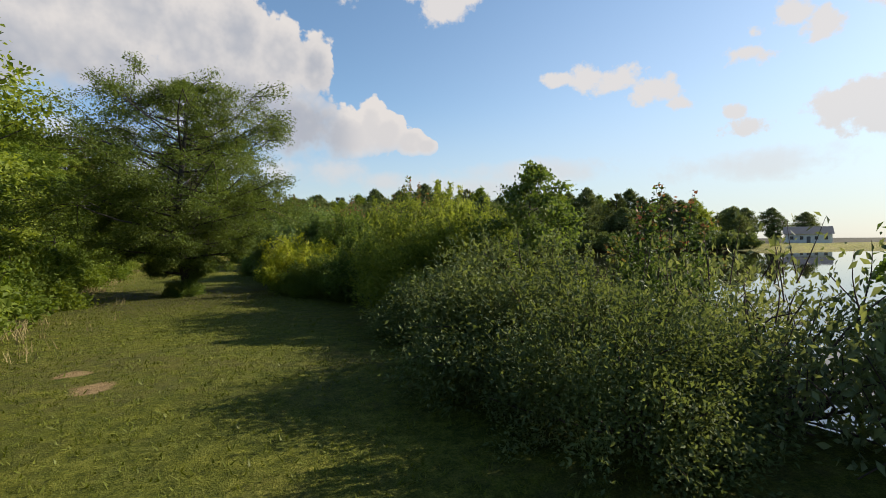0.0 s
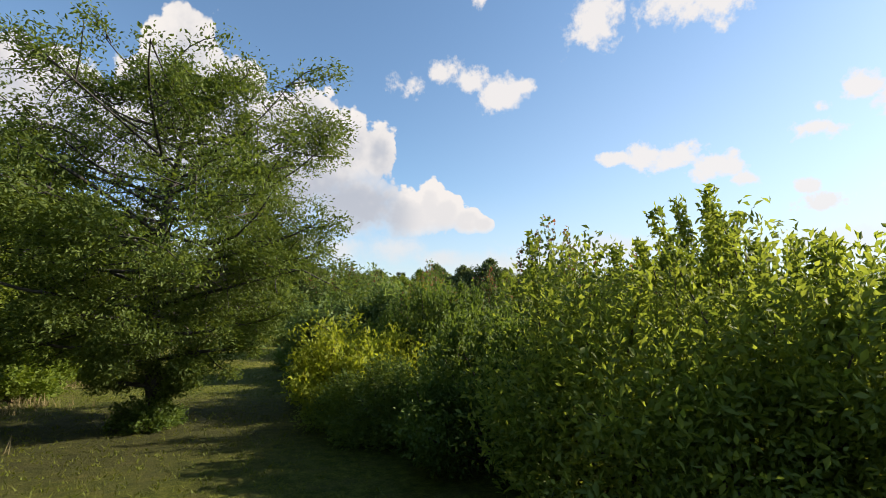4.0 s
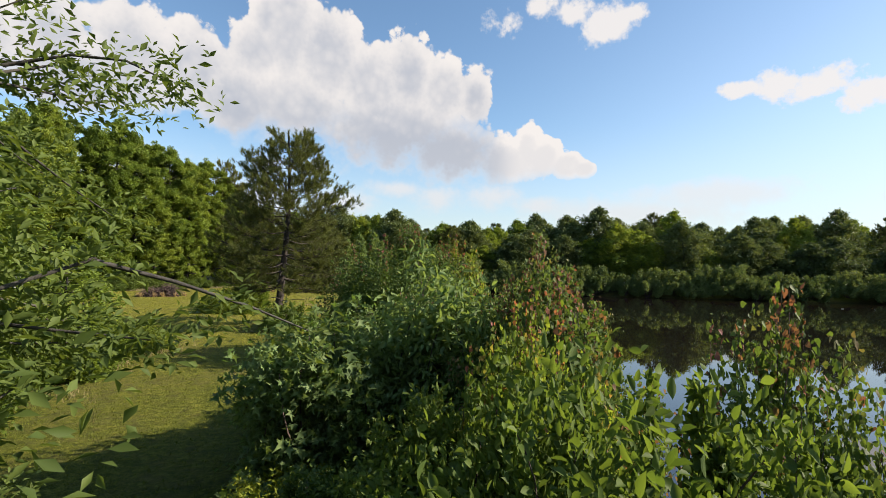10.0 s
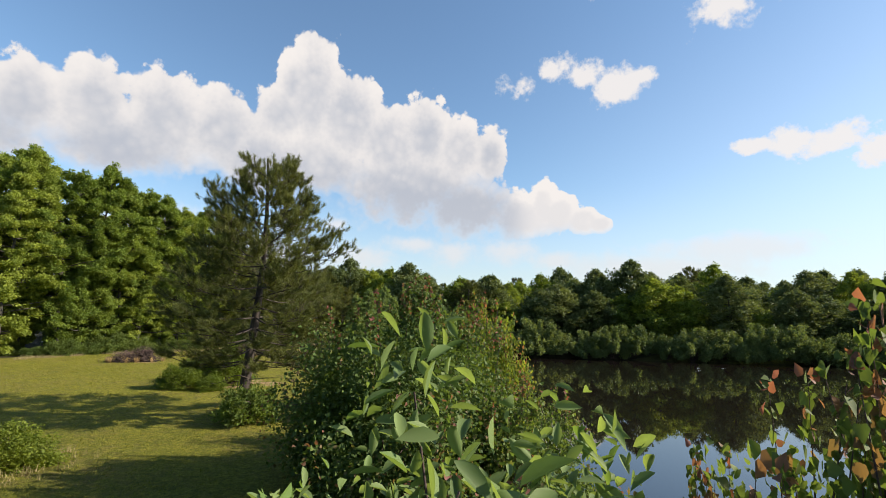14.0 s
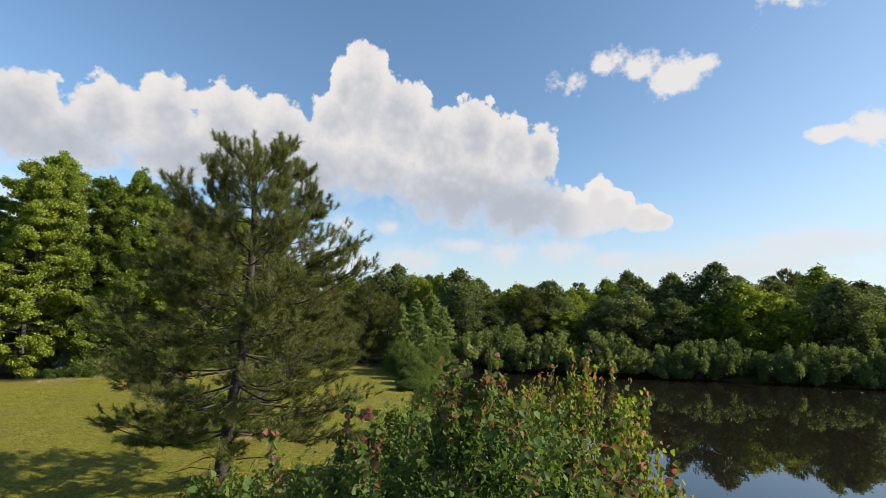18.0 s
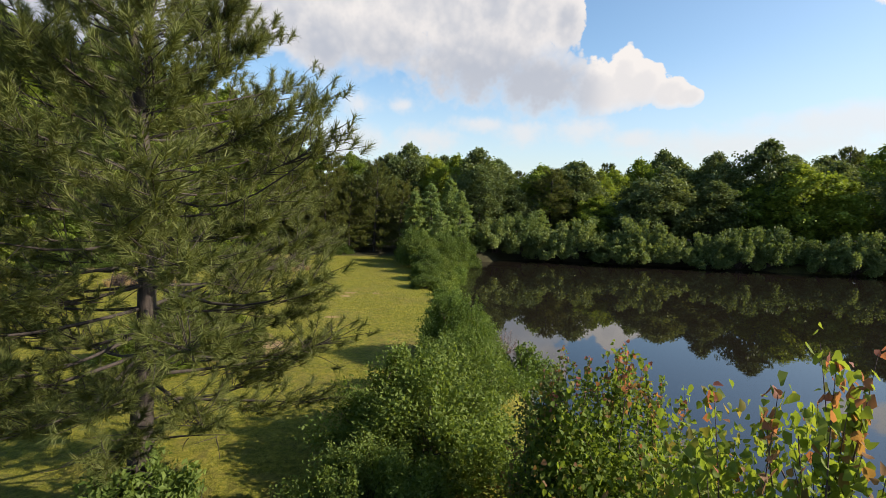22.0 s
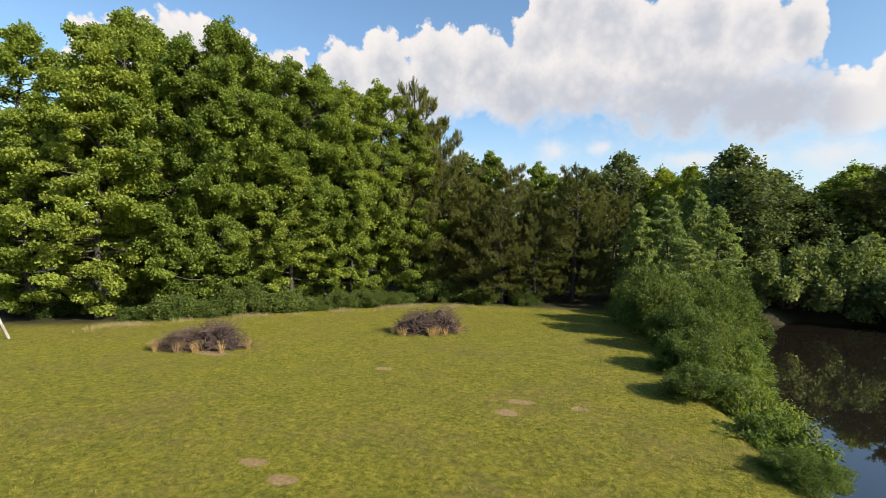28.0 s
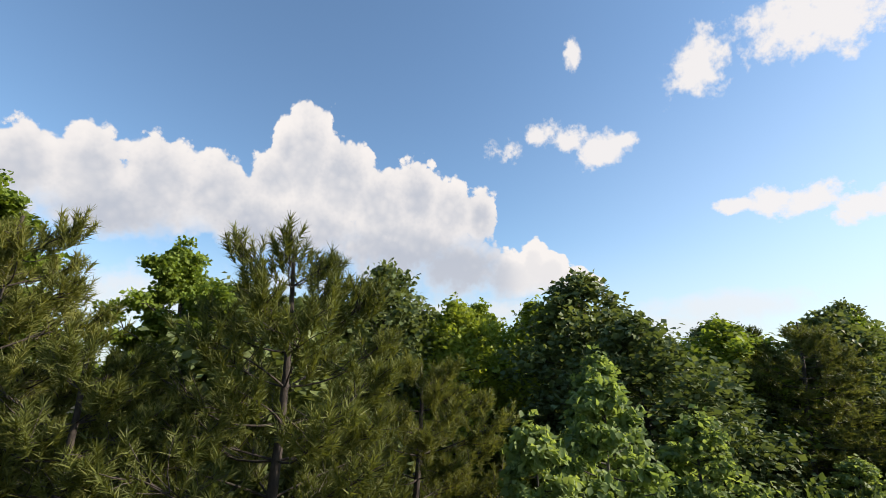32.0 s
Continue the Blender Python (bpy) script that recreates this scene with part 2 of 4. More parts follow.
def leaf_mat(name, dark, light, tip=None, through=0.42, rough=0.6, lawn=False):
    """Leaves: colour varies leaf by leaf and crown by crown; some light passes through."""
    m, nt, bsdf, N, L = mat(name)
    geo = N("ShaderNodeNewGeometry")
    info = N("ShaderNodeObjectInfo")
    stops = [(0.0, dark), (0.75, light)]
    col = ramp(nt, geo.outputs["Random Per Island"], stops)
    big = noise_tex(nt, 0.9, 3)
    col = mixc(nt, 0.45, col, ramp(nt, big, [(0.3, tuple(c * 0.6 for c in dark)), (0.7, tuple(c * 1.15 for c in light))]))
    hs = N("ShaderNodeHueSaturation")
    v = N("ShaderNodeMapRange")
    L(info.outputs["Random"], v.inputs["Value"])
    v.inputs["To Min"].default_value, v.inputs["To Max"].default_value = 0.8, 1.18
    h = N("ShaderNodeMapRange")
    L(info.outputs["Random"], h.inputs["Value"])
    h.inputs["To Min"].default_value, h.inputs["To Max"].default_value = 0.512, 0.488
    L(v.outputs[0], hs.inputs["Value"])
    L(h.outputs[0], hs.inputs["Hue"])
    L(col, hs.inputs["Color"])
    col = hs.outputs[0]
    if tip:
        at = N("ShaderNodeAttribute")
        at.attribute_name = "tip"
        col = mixc(nt, at.outputs["Fac"], col, tip)
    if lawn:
        col = dim_lawn(nt, N("ShaderNodeTexCoord").outputs["Object"], col)
    L(col, bsdf.inputs["Base Color"])
    bsdf.inputs["Roughness"].default_value = rough
    bsdf.inputs["Specular IOR Level"].default_value = 0.22
    tr = N("ShaderNodeBsdfTranslucent")
    bright = N("ShaderNodeMix")
    bright.data_type, bright.blend_type = "RGBA", "MULTIPLY"
    bright.inputs["Factor"].default_value = 1.0
    L(col, bright.inputs["A"])
    bright.inputs["B"].default_value = (1.5, 1.42, 0.66, 1)
    L(bright.outputs["Result"], tr.inputs["Color"])
    mx = N("ShaderNodeMixShader")
    mx.inputs[0].default_value = through
    L(bsdf.outputs[0], mx.inputs[1])
    L(tr.outputs[0], mx.inputs[2])
    L(mx.outputs[0], nt.nodes["Material Output"].inputs["Surface"])
    return m


def bark_mat(name, a, b, scale=9.0):
    m, nt, bsdf, N, L = mat(name)
    co = N("ShaderNodeTexCoord").outputs["Object"]
    mp = N("ShaderNodeMapping")
    mp.inputs["Scale"].default_value = (1, 1, 0.25)
    L(co, mp.inputs[0])
    n = noise_tex(nt, scale, 6, 0.65, vec=mp.outputs[0])
    L(ramp(nt, n, [(0.32, a), (0.68, b)]), bsdf.inputs["Base Color"])
    bsdf.inputs["Roughness"].default_value = 0.9
    bp = N("ShaderNodeBump")
    bp.inputs["Strength"].default_value, bp.inputs["Distance"].default_value = 0.8, 0.03
    L(n, bp.inputs["Height"])
    L(bp.outputs[0], bsdf.inputs["Normal"])
    return m


M_OAK = leaf_mat("oak_leaves", (0.052, 0.088, 0.020), (0.122, 0.170, 0.040))
M_FOREST = leaf_mat("forest_leaves", (0.090, 0.140, 0.022), (0.225, 0.290, 0.050))
M_FAR = leaf_mat("far_leaves", (0.064, 0.096, 0.036), (0.146, 0.182, 0.070), through=0.30)
M_FAR_BUSH = leaf_mat("far_bush_leaves", (0.072, 0.110, 0.036), (0.170, 0.215, 0.074), through=0.34)
M_SHRUB = leaf_mat("shrub_leaves", (0.064, 0.110, 0.025), (0.154, 0.212, 0.048), through=0.46)
M_BRIGHT = leaf_mat("bright_leaves", (0.070, 0.118, 0.015), (0.172, 0.222, 0.034), through=0.48)
M_WILLOW = leaf_mat("willow_leaves", (0.102, 0.152, 0.031), (0.248, 0.294, 0.064), through=0.54)
M_MAPLE = leaf_mat("maple_leaves", (0.049, 0.090, 0.024), (0.122, 0.178, 0.045), tip=(0.23, 0.085, 0.075))
# yellower maple leaf, with the sunlight on it put into the colour
M_MAPLE_SUNLIT = leaf_mat("sunlit_maple_leaves", (0.085, 0.135, 0.022), (0.205, 0.262, 0.050), tip=(0.30, 0.10, 0.085), through=0.52)
M_GUM = leaf_mat("gum_leaves", (0.085, 0.142, 0.050), (0.200, 0.275, 0.100), tip=(0.12, 0.20, 0.05))
M_SILVER = leaf_mat("silvery_leaves", (0.070, 0.100, 0.045), (0.205, 0.245, 0.118), through=0.32)
M_GREY = leaf_mat("greyish_leaves", (0.056, 0.084, 0.032), (0.150, 0.190, 0.078), through=0.36, rough=0.75)
M_LIME = leaf_mat("lime_leaves", (0.150, 0.205, 0.022), (0.330, 0.375, 0.052), through=0.5)
M_POPLAR = leaf_mat("poplar_leaves", (0.085, 0.140, 0.048), (0.215, 0.285, 0.105), through=0.5)
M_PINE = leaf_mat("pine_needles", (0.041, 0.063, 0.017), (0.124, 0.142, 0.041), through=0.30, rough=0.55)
# brighter copy of M_PINE: the sun on the wood's edge put into the colour
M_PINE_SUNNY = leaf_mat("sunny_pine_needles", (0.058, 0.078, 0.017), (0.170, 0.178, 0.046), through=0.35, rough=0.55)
M_BARK = bark_mat("grey_bark", (0.022, 0.019, 0.016), (0.075, 0.068, 0.058))
M_PBARK = bark_mat("pine_bark", (0.016, 0.012, 0.010), (0.060, 0.046, 0.038), 14.0)
M_TWIG = bark_mat("twigs", (0.030, 0.019, 0.016), (0.105, 0.068, 0.058), 5.0)
M_DEAD = bark_mat("dead_twigs", (0.062, 0.038, 0.034), (0.215, 0.140, 0.120), 5.0)
M_STRAW = bark_mat("dry_stalks", (0.15, 0.12, 0.05), (0.33, 0.27, 0.13), 5.0)


def dim_lawn(nt, co, col):
    """Puts the first lawn's dimmer light into its colour; full colour beyond the pine."""
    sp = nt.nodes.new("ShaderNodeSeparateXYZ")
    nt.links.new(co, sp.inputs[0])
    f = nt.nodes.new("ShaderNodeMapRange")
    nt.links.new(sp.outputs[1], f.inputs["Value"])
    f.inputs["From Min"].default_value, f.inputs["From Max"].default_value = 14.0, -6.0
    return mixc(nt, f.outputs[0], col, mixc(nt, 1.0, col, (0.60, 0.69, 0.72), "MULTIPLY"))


def ground_mat():
    m, nt, bsdf, N, L = mat("mown_lawn")
    co = N("ShaderNodeTexCoord").outputs["Object"]
    fine = noise_tex(nt, 55, 3, 0.7, vec=co)
    mid = noise_tex(nt, 3.2, 5, 0.65, vec=co)
    wide = noise_tex(nt, 0.33, 4, 0.6, vec=co)
    grain = noise_tex(nt, 8, 6, 0.85, vec=co)
    both = N("ShaderNodeMath")
    both.operation = "MULTIPLY_ADD"
    L(grain, both.inputs[0])
    both.inputs[1].default_value = 0.6
    bb = N("ShaderNodeMath")
    bb.operation = "MULTIPLY"
    L(fine, bb.inputs[0])
    bb.inputs[1].default_value = 0.4
    L(bb.outputs[0], both.inputs[2])
    grass = ramp(nt, both.outputs[0], [(0.395, (0.058, 0.070, 0.007)), (0.5, (0.156, 0.164, 0.018)), (0.605, (0.300, 0.282, 0.055))])
    dry = ramp(nt, fine, [(0.25, (0.10, 0.085, 0.025)), (0.7, (0.23, 0.19, 0.07))])
    f = N("ShaderNodeMath")
    f.operation = "MULTIPLY"
    L(mid, f.inputs[0])
    L(wide, f.inputs[1])
    dryness = N("ShaderNodeMapRange")
    L(f.outputs[0], dryness.inputs["Value"])
    dryness.inputs["From Min"].default_value, dryness.inputs["From Max"].default_value = 0.22, 0.38
    dryness.inputs["To Max"].default_value = 0.7
    col = mixc(nt, dryness.outputs[0], grass, dry)
    patchy = ramp(nt, noise_tex(nt, 1.4, 6, 0.7, vec=co, dist=0.6), [(0.3, (0.76, 0.80, 0.78)), (0.7, (1.18, 1.08, 1.0))])
    col = mixc(nt, 1.0, col, patchy, "MULTIPLY")
    tufty = ramp(nt, noise_tex(nt, 4.5, 5, 0.75, vec=co, dist=0.4), [(0.36, (0.66, 0.70, 0.66)), (0.64, (1.27, 1.20, 1.1))])
    col = mixc(nt, 0.8, col, tufty, "MULTIPLY")
    col = dim_lawn(nt, co, col)
    at = N("ShaderNodeAttribute")
    at.attribute_name = "bare"
    soil = ramp(nt, noise_tex(nt, 14, 5, 0.7, vec=co), [(0.3, (0.18, 0.12, 0.06)), (0.7, (0.38, 0.27, 0.14))])
    edge = N("ShaderNodeMath")
    edge.operation = "ADD"
    L(at.outputs["Fac"], edge.inputs[0])
    e2 = N("ShaderNodeMapRange")
    L(mid, e2.inputs["Value"])
    e2.inputs["To Min"].default_value, e2.inputs["To Max"].default_value = -0.5, 0.5
    L(e2.outputs[0], edge.inputs[1])
    e3 = N("ShaderNodeMapRange")
    L(edge.outputs[0], e3.inputs["Value"])
    e3.inputs["From Min"].default_value, e3.inputs["From Max"].default_value = 0.35, 0.6
    col = mixc(nt, e3.outputs[0], col, soil)
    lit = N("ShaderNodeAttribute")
    lit.attribute_name = "litter_shade"
    litter_shade = ramp(nt, noise_tex(nt, 22, 5, 0.7, vec=co), [(0.3, (0.020, 0.020, 0.010)), (0.7, (0.055, 0.050, 0.025))])
    col = mixc(nt, lit.outputs["Fac"], col, litter_shade)
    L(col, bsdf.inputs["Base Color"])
    bsdf.inputs["Roughness"].default_value = 0.85
    bsdf.inputs["Specular IOR Level"].default_value = 0.15
    bp = N("ShaderNodeBump")
    bp.inputs["Strength"].default_value, bp.inputs["Distance"].default_value = 1.0, 0.08
    L(both.outputs[0], bp.inputs["Height"])
    L(bp.outputs[0], bsdf.inputs["Normal"])
    return m


def water_mat():
    m, nt, bsdf, N, L = mat("pond_water")
    bsdf.inputs["Base Color"].default_value = (0.0105, 0.0085, 0.0064, 1)
    bsdf.inputs["Roughness"].default_value = 0.02
    bsdf.inputs["IOR"].default_value = 1.9
    co = N("ShaderNodeTexCoord").outputs["Object"]
    mp = N("ShaderNodeMapping")
    mp.inputs["Scale"].default_value = (0.45, 1.0, 1)
    mp.inputs["Rotation"].default_value = (0, 0, radians(-12))
    L(co, mp.inputs[0])
    small = noise_tex(nt, 2.6, 3, 0.5, vec=mp.outputs[0])
    patch = noise_tex(nt, 0.06, 3, 0.5, vec=mp.outputs[0])
    pr = N("ShaderNodeMapRange")
    L(patch, pr.inputs["Value"])
    pr.inputs["From Min"].default_value, pr.inputs["From Max"].default_value = 0.42, 0.62
    pr.inputs["To Min"].default_value, pr.inputs["To Max"].default_value = 0.12, 0.6
    mu = N("ShaderNodeMath")
    mu.operation = "MULTIPLY"
    L(small, mu.inputs[0])
    L(pr.outputs[0], mu.inputs[1])
    bp = N("ShaderNodeBump")
    bp.inputs["Strength"].default_value, bp.inputs["Distance"].default_value = 0.25, 0.010
    # the breeze ruffles the near half of the pond only
    sp = N("ShaderNodeSeparateXYZ")
    L(co, sp.inputs[0])
    calm = N("ShaderNodeMapRange")
    L(sp.outputs[1], calm.inputs["Value"])
    calm.inputs["From Min"].default_value, calm.inputs["From Max"].default_value = 18.0, 34.0
    calm.inputs["To Min"].default_value, calm.inputs["To Max"].default_value = 1.0, 0.05
    mu2 = N("ShaderNodeMath")
    mu2.operation = "MULTIPLY"
    L(mu.outputs[0], mu2.inputs[0])
    L(calm.outputs[0], mu2.inputs[1])
    L(mu2.outputs[0], bp.inputs["Height"])
    L(bp.outputs[0], bsdf.inputs["Normal"])
    return m


M_GROUND, M_WATER = ground_mat(), water_mat()


# ---- mesh helpers ----
def raw_mesh(name, verts, faces, size):
    """A mesh from arrays of vertices and of faces with size corners each."""
    me = bpy.data.meshes.new(name)
    me.vertices.add(len(verts))
    me.vertices.foreach_set("co", np.ascontiguousarray(verts, dtype=np.float32).ravel())
    n = len(faces)
    me.loops.add(n * size)
    me.loops.foreach_set("vertex_index", np.ascontiguousarray(faces, dtype=np.int32).ravel())
    me.polygons.add(n)
    me.polygons.foreach_set("loop_start", np.arange(0, n * size, size, dtype=np.int32))
    me.update(calc_edges=True)
    return me


def piece(name, me, material, parent=None, label="", smooth=False):
    ob = new(name, me)
    if not me.materials:
        me.materials.append(material)
    if smooth:
        me.polygons.foreach_set("use_smooth", np.ones(len(me.polygons), dtype=bool))
    if parent:
        ob.parent = parent
    if label:
        ob["label"] = label
    return ob


def part(name, bm, material, parent=None, label="", smooth=False):
    me = bpy.data.meshes.new(name)
    bm.to_mesh(me)
    bm.free()
    return piece(name, me, material, parent, label, smooth)


def unit(v):
    return v / np.maximum(np.linalg.norm(v, axis=-1, keepdims=True), 1e-9)


LOBES = {1: ((0, 0), (-0.5, 0.52), (0, 1.0), (0.5, 0.52)),
         2: ((0, 0), (-0.28, 0.14), (-0.47, 0.40), (-0.40, 0.68), (0, 1.0), (0.40, 0.68), (0.47, 0.40), (0.28, 0.14)),
         3: ((0, 0), (-0.36, 0.04), (-0.50, 0.36), (-0.30, 0.62), (0, 1.0), (0.30, 0.62), (0.50, 0.36), (0.36, 0.04)),
         5: ((0, 0), (-0.40, -0.10), (-0.24, 0.20), (-0.62, 0.42), (-0.17, 0.42), (0, 1.0), (0.17, 0.42), (0.62, 0.42), (0.24, 0.20), (0.40, -0.10))}


def leaves(rng, at, size, up=0.5, out=None, slim=0.55, droop=0.0, tip=None, lobes=1):
    """A folded leaf at each place: pointed (lobes 1), oval and arched (2), three-lobed or star-shaped (5)."""
    n = len(at)
    way = unit(rng.normal(size=(n, 3)) + (0 if out is None else out * 0.9) - np.array([0, 0, droop]))
    nor = unit(rng.normal(size=(n, 3)) * 0.8 + np.array([0, 0, up * 3]))
    side = unit(np.cross(way, nor))
    nor = np.cross(side, way)
    s = (size * rng.uniform(0.6, 1.3, n))[:, None]
    shape = np.array(LOBES[lobes])
    wide = slim if lobes < 3 else 1.0
    arch = 0.26 if lobes == 2 else 0.10
    base = at - way * s * 0.5
    v = np.stack([base + side * s * (a * wide) + way * s * b + nor * s * (0.22 * abs(a) - arch * b * b) for a, b in shape], 1).reshape(-1, 3)
    m = len(shape)
    k = np.arange(n)[:, None] * m
    f = np.concatenate([k + [0, i + 1, i] for i in range(1, m - 1)], 1).reshape(-1, 3)
    me = raw_mesh("leaves", v, f, 3)
    if tip is not None:
        at_ = me.attributes.new("tip", "FLOAT", "POINT")
        at_.data.foreach_set("value", np.repeat(tip, m).astype(np.float32))
    return me


def tubes(lines, sides=5):
    """Tapered tubes along polylines: pairs of places (k x 3) and radii (k)."""
    vs, fs, base = [], [], 0
    ang = np.linspace(0, 2 * np.pi, sides, endpoint=False)
    for pts, rad in lines:
        pts, rad = np.asarray(pts, float), np.asarray(rad, float)
        d = unit(np.gradient(pts, axis=0))
        ref = np.where(np.abs(d[:, 2:3]) > 0.9, [[1.0, 0, 0]], [[0, 0, 1.0]])
        a = unit(np.cross(d, ref))
        b = np.cross(d, a)
        ring = pts[:, None] + rad[:, None, None] * (np.cos(ang)[None, :, None] * a[:, None] + np.sin(ang)[None, :, None] * b[:, None])
        vs.append(ring.reshape(-1, 3))
        k = len(pts)
        i, j = np.meshgrid(np.arange(k - 1), np.arange(sides), indexing="ij")
        q = np.stack([i * sides + j, i * sides + (j + 1) % sides, (i + 1) * sides + (j + 1) % sides, (i + 1) * sides + j], -1)
        fs.append(q.reshape(-1, 4) + base)
        base += k * sides
    return raw_mesh("tube", np.concatenate(vs), np.concatenate(fs), 4)


def bend(p0, p1, rng, wob, k=6, sag=0.0):
    s = np.linspace(0, 1, k)[:, None]
    mid = rng.normal(size=3) * wob
    return p0 + (p1 - p0) * s + mid * np.sin(np.pi * s) + np.array([0, 0, sag]) * np.sin(np.pi * s)


def place(x, y, z=0.0, turn=0.0, size=1.0, tall=1.0):
    return pose(x, y, z, 0, 0, turn) @ Matrix.Diagonal((size, size, size * tall, 1))


def thing(name, label, category, group="", kind="", at=None):
    ob = new(name)
    ob.empty_display_size = 0.2
    if at is not None:
        ob.matrix_world = at
    return tagged(ob, label, category, group, kind)


# ---- plants ----
def broadleaf(seed, h, r, low, leaf, count, material, name, label, group="", limbs=34, spread=0.30, peak=0.35, trunk=0.10, slim=0.55,
              up=0.5, droop=0.0, flat=0.6, bark=None, category="tree", twigs=2, lean=0.0, clump=None, split=False, heavy=0.0, taper=1.7, uneven=0.0):
    """A tree: tapered trunk, limbs that part into twigs, and leaves in clumps along their outer ends. peak: where the crown is widest, from its foot."""
    rng = np.random.default_rng(seed)
    t = thing(name, label, category, group)
    kz = np.linspace(0, 1, 9)
    axis = np.stack([lean * kz**1.5 + 0.02 * h * np.sin(kz * 5 + seed), 0.02 * h * np.sin(kz * 4 + 2 * seed), kz * h * 0.94], 1)
    wood = [(axis, trunk * (1 - 0.9 * kz) + 0.008)]
    twig_lines, centres, outs, sizes = [], [], [], []
    for i in range(limbs):
        u = (i + 0.5) / limbs
        z0 = low + (h * 0.93 - low) * (u**0.9)
        prof = (min(u / peak, 1.0) ** 0.6 if u < peak else (1 - ((u - peak) / (1 - peak)) ** taper)) * 0.95 + 0.07
        length = r * prof * rng.uniform(0.75 - uneven, 1.12)
        az = i * 2.399 + rng.uniform(-0.5, 0.5)
        o = np.array([np.cos(az), np.sin(az), 0])
        p0 = np.array([np.interp(z0, axis[:, 2], axis[:, c]) for c in range(3)])
        p1 = p0 + o * length + np.array([0, 0, length * rng.uniform(0.15, 0.55) * (0.3 + u)])
        line = bend(p0, p1, rng, 0.06 * length, 6, -0.05 * length)
        rad = trunk * (1 - 0.75 * u) * 0.38
        wood.append((line, rad * (1 - 0.85 * np.linspace(0, 1, 6)) + 0.004))
        for j in range(twigs + int(length > 1.2)):
            s = rng.uniform(0.35, 1.0)
            q0 = p0 + (p1 - p0) * s
            q1 = q0 + unit(o * 0.7 + rng.normal(size=3) * np.array([0.8, 0.8, 0.5]))* length * rng.uniform(0.2, 0.45)
            twig_lines.append((bend(q0, q1, rng, 0.03 * length, 4), np.array([0.010, 0.008, 0.006, 0.003]) * (0.6 + trunk * 6)))
            for s2 in (0.55, 1.0):
                centres.append(q0 + (q1 - q0) * s2)
                outs.append(o)
                sizes.append(spread * r * rng.uniform(0.6, 1.2) * (0.45 + 0.55 * length / r) if clump is None else clump * rng.uniform(0.6, 1.3))
        centres.append(p1)
        outs.append(o)
        sizes.append(spread * r * 0.7 if clump is None else clump)
    centres.append(axis[-1] + [0, 0, h * 0.02])
    outs.append(np.array([0, 0, 1.0]))
    sizes.append(spread * r * 0.6 if clump is None else clump)
    centres, outs, sizes = np.array(centres), np.array(outs), np.array(sizes)
    w = sizes**1.5 * (1 + heavy * np.clip(1 - centres[:, 2] / h, 0, 1) ** 1.5)
    pick = rng.choice(len(centres), count, p=w / w.sum())
    off = rng.normal(size=(count, 3)) * 0.5
    off *= np.minimum(1.0, 1.15 / np.maximum(np.linalg.norm(off, axis=1, keepdims=True), 1e-6))
    off *= np.array([1, 1, flat])
    pos = centres[pick] + off * sizes[pick][:, None]
    pos[:, 2] = np.maximum(pos[:, 2], 0.08)
    piece("trunk", tubes(wood[:1], 8), bark or M_BARK, t, smooth=True)
    if split:
        for line in wood[1:]:
            piece("limb", tubes([line], 6), bark or M_BARK, t, smooth=True)
        piece("twig_work", tubes(twig_lines, 4), bark or M_BARK, t, smooth=True)["kind"] = "stuff"
    else:
        piece("limb_work", tubes(wood[1:] + twig_lines, 5), bark or M_BARK, t, smooth=True)["kind"] = "stuff"
    piece("crown", leaves(rng, pos, leaf, up, outs[pick] + unit(off) * 0.6, slim, droop), material, t)
    return t


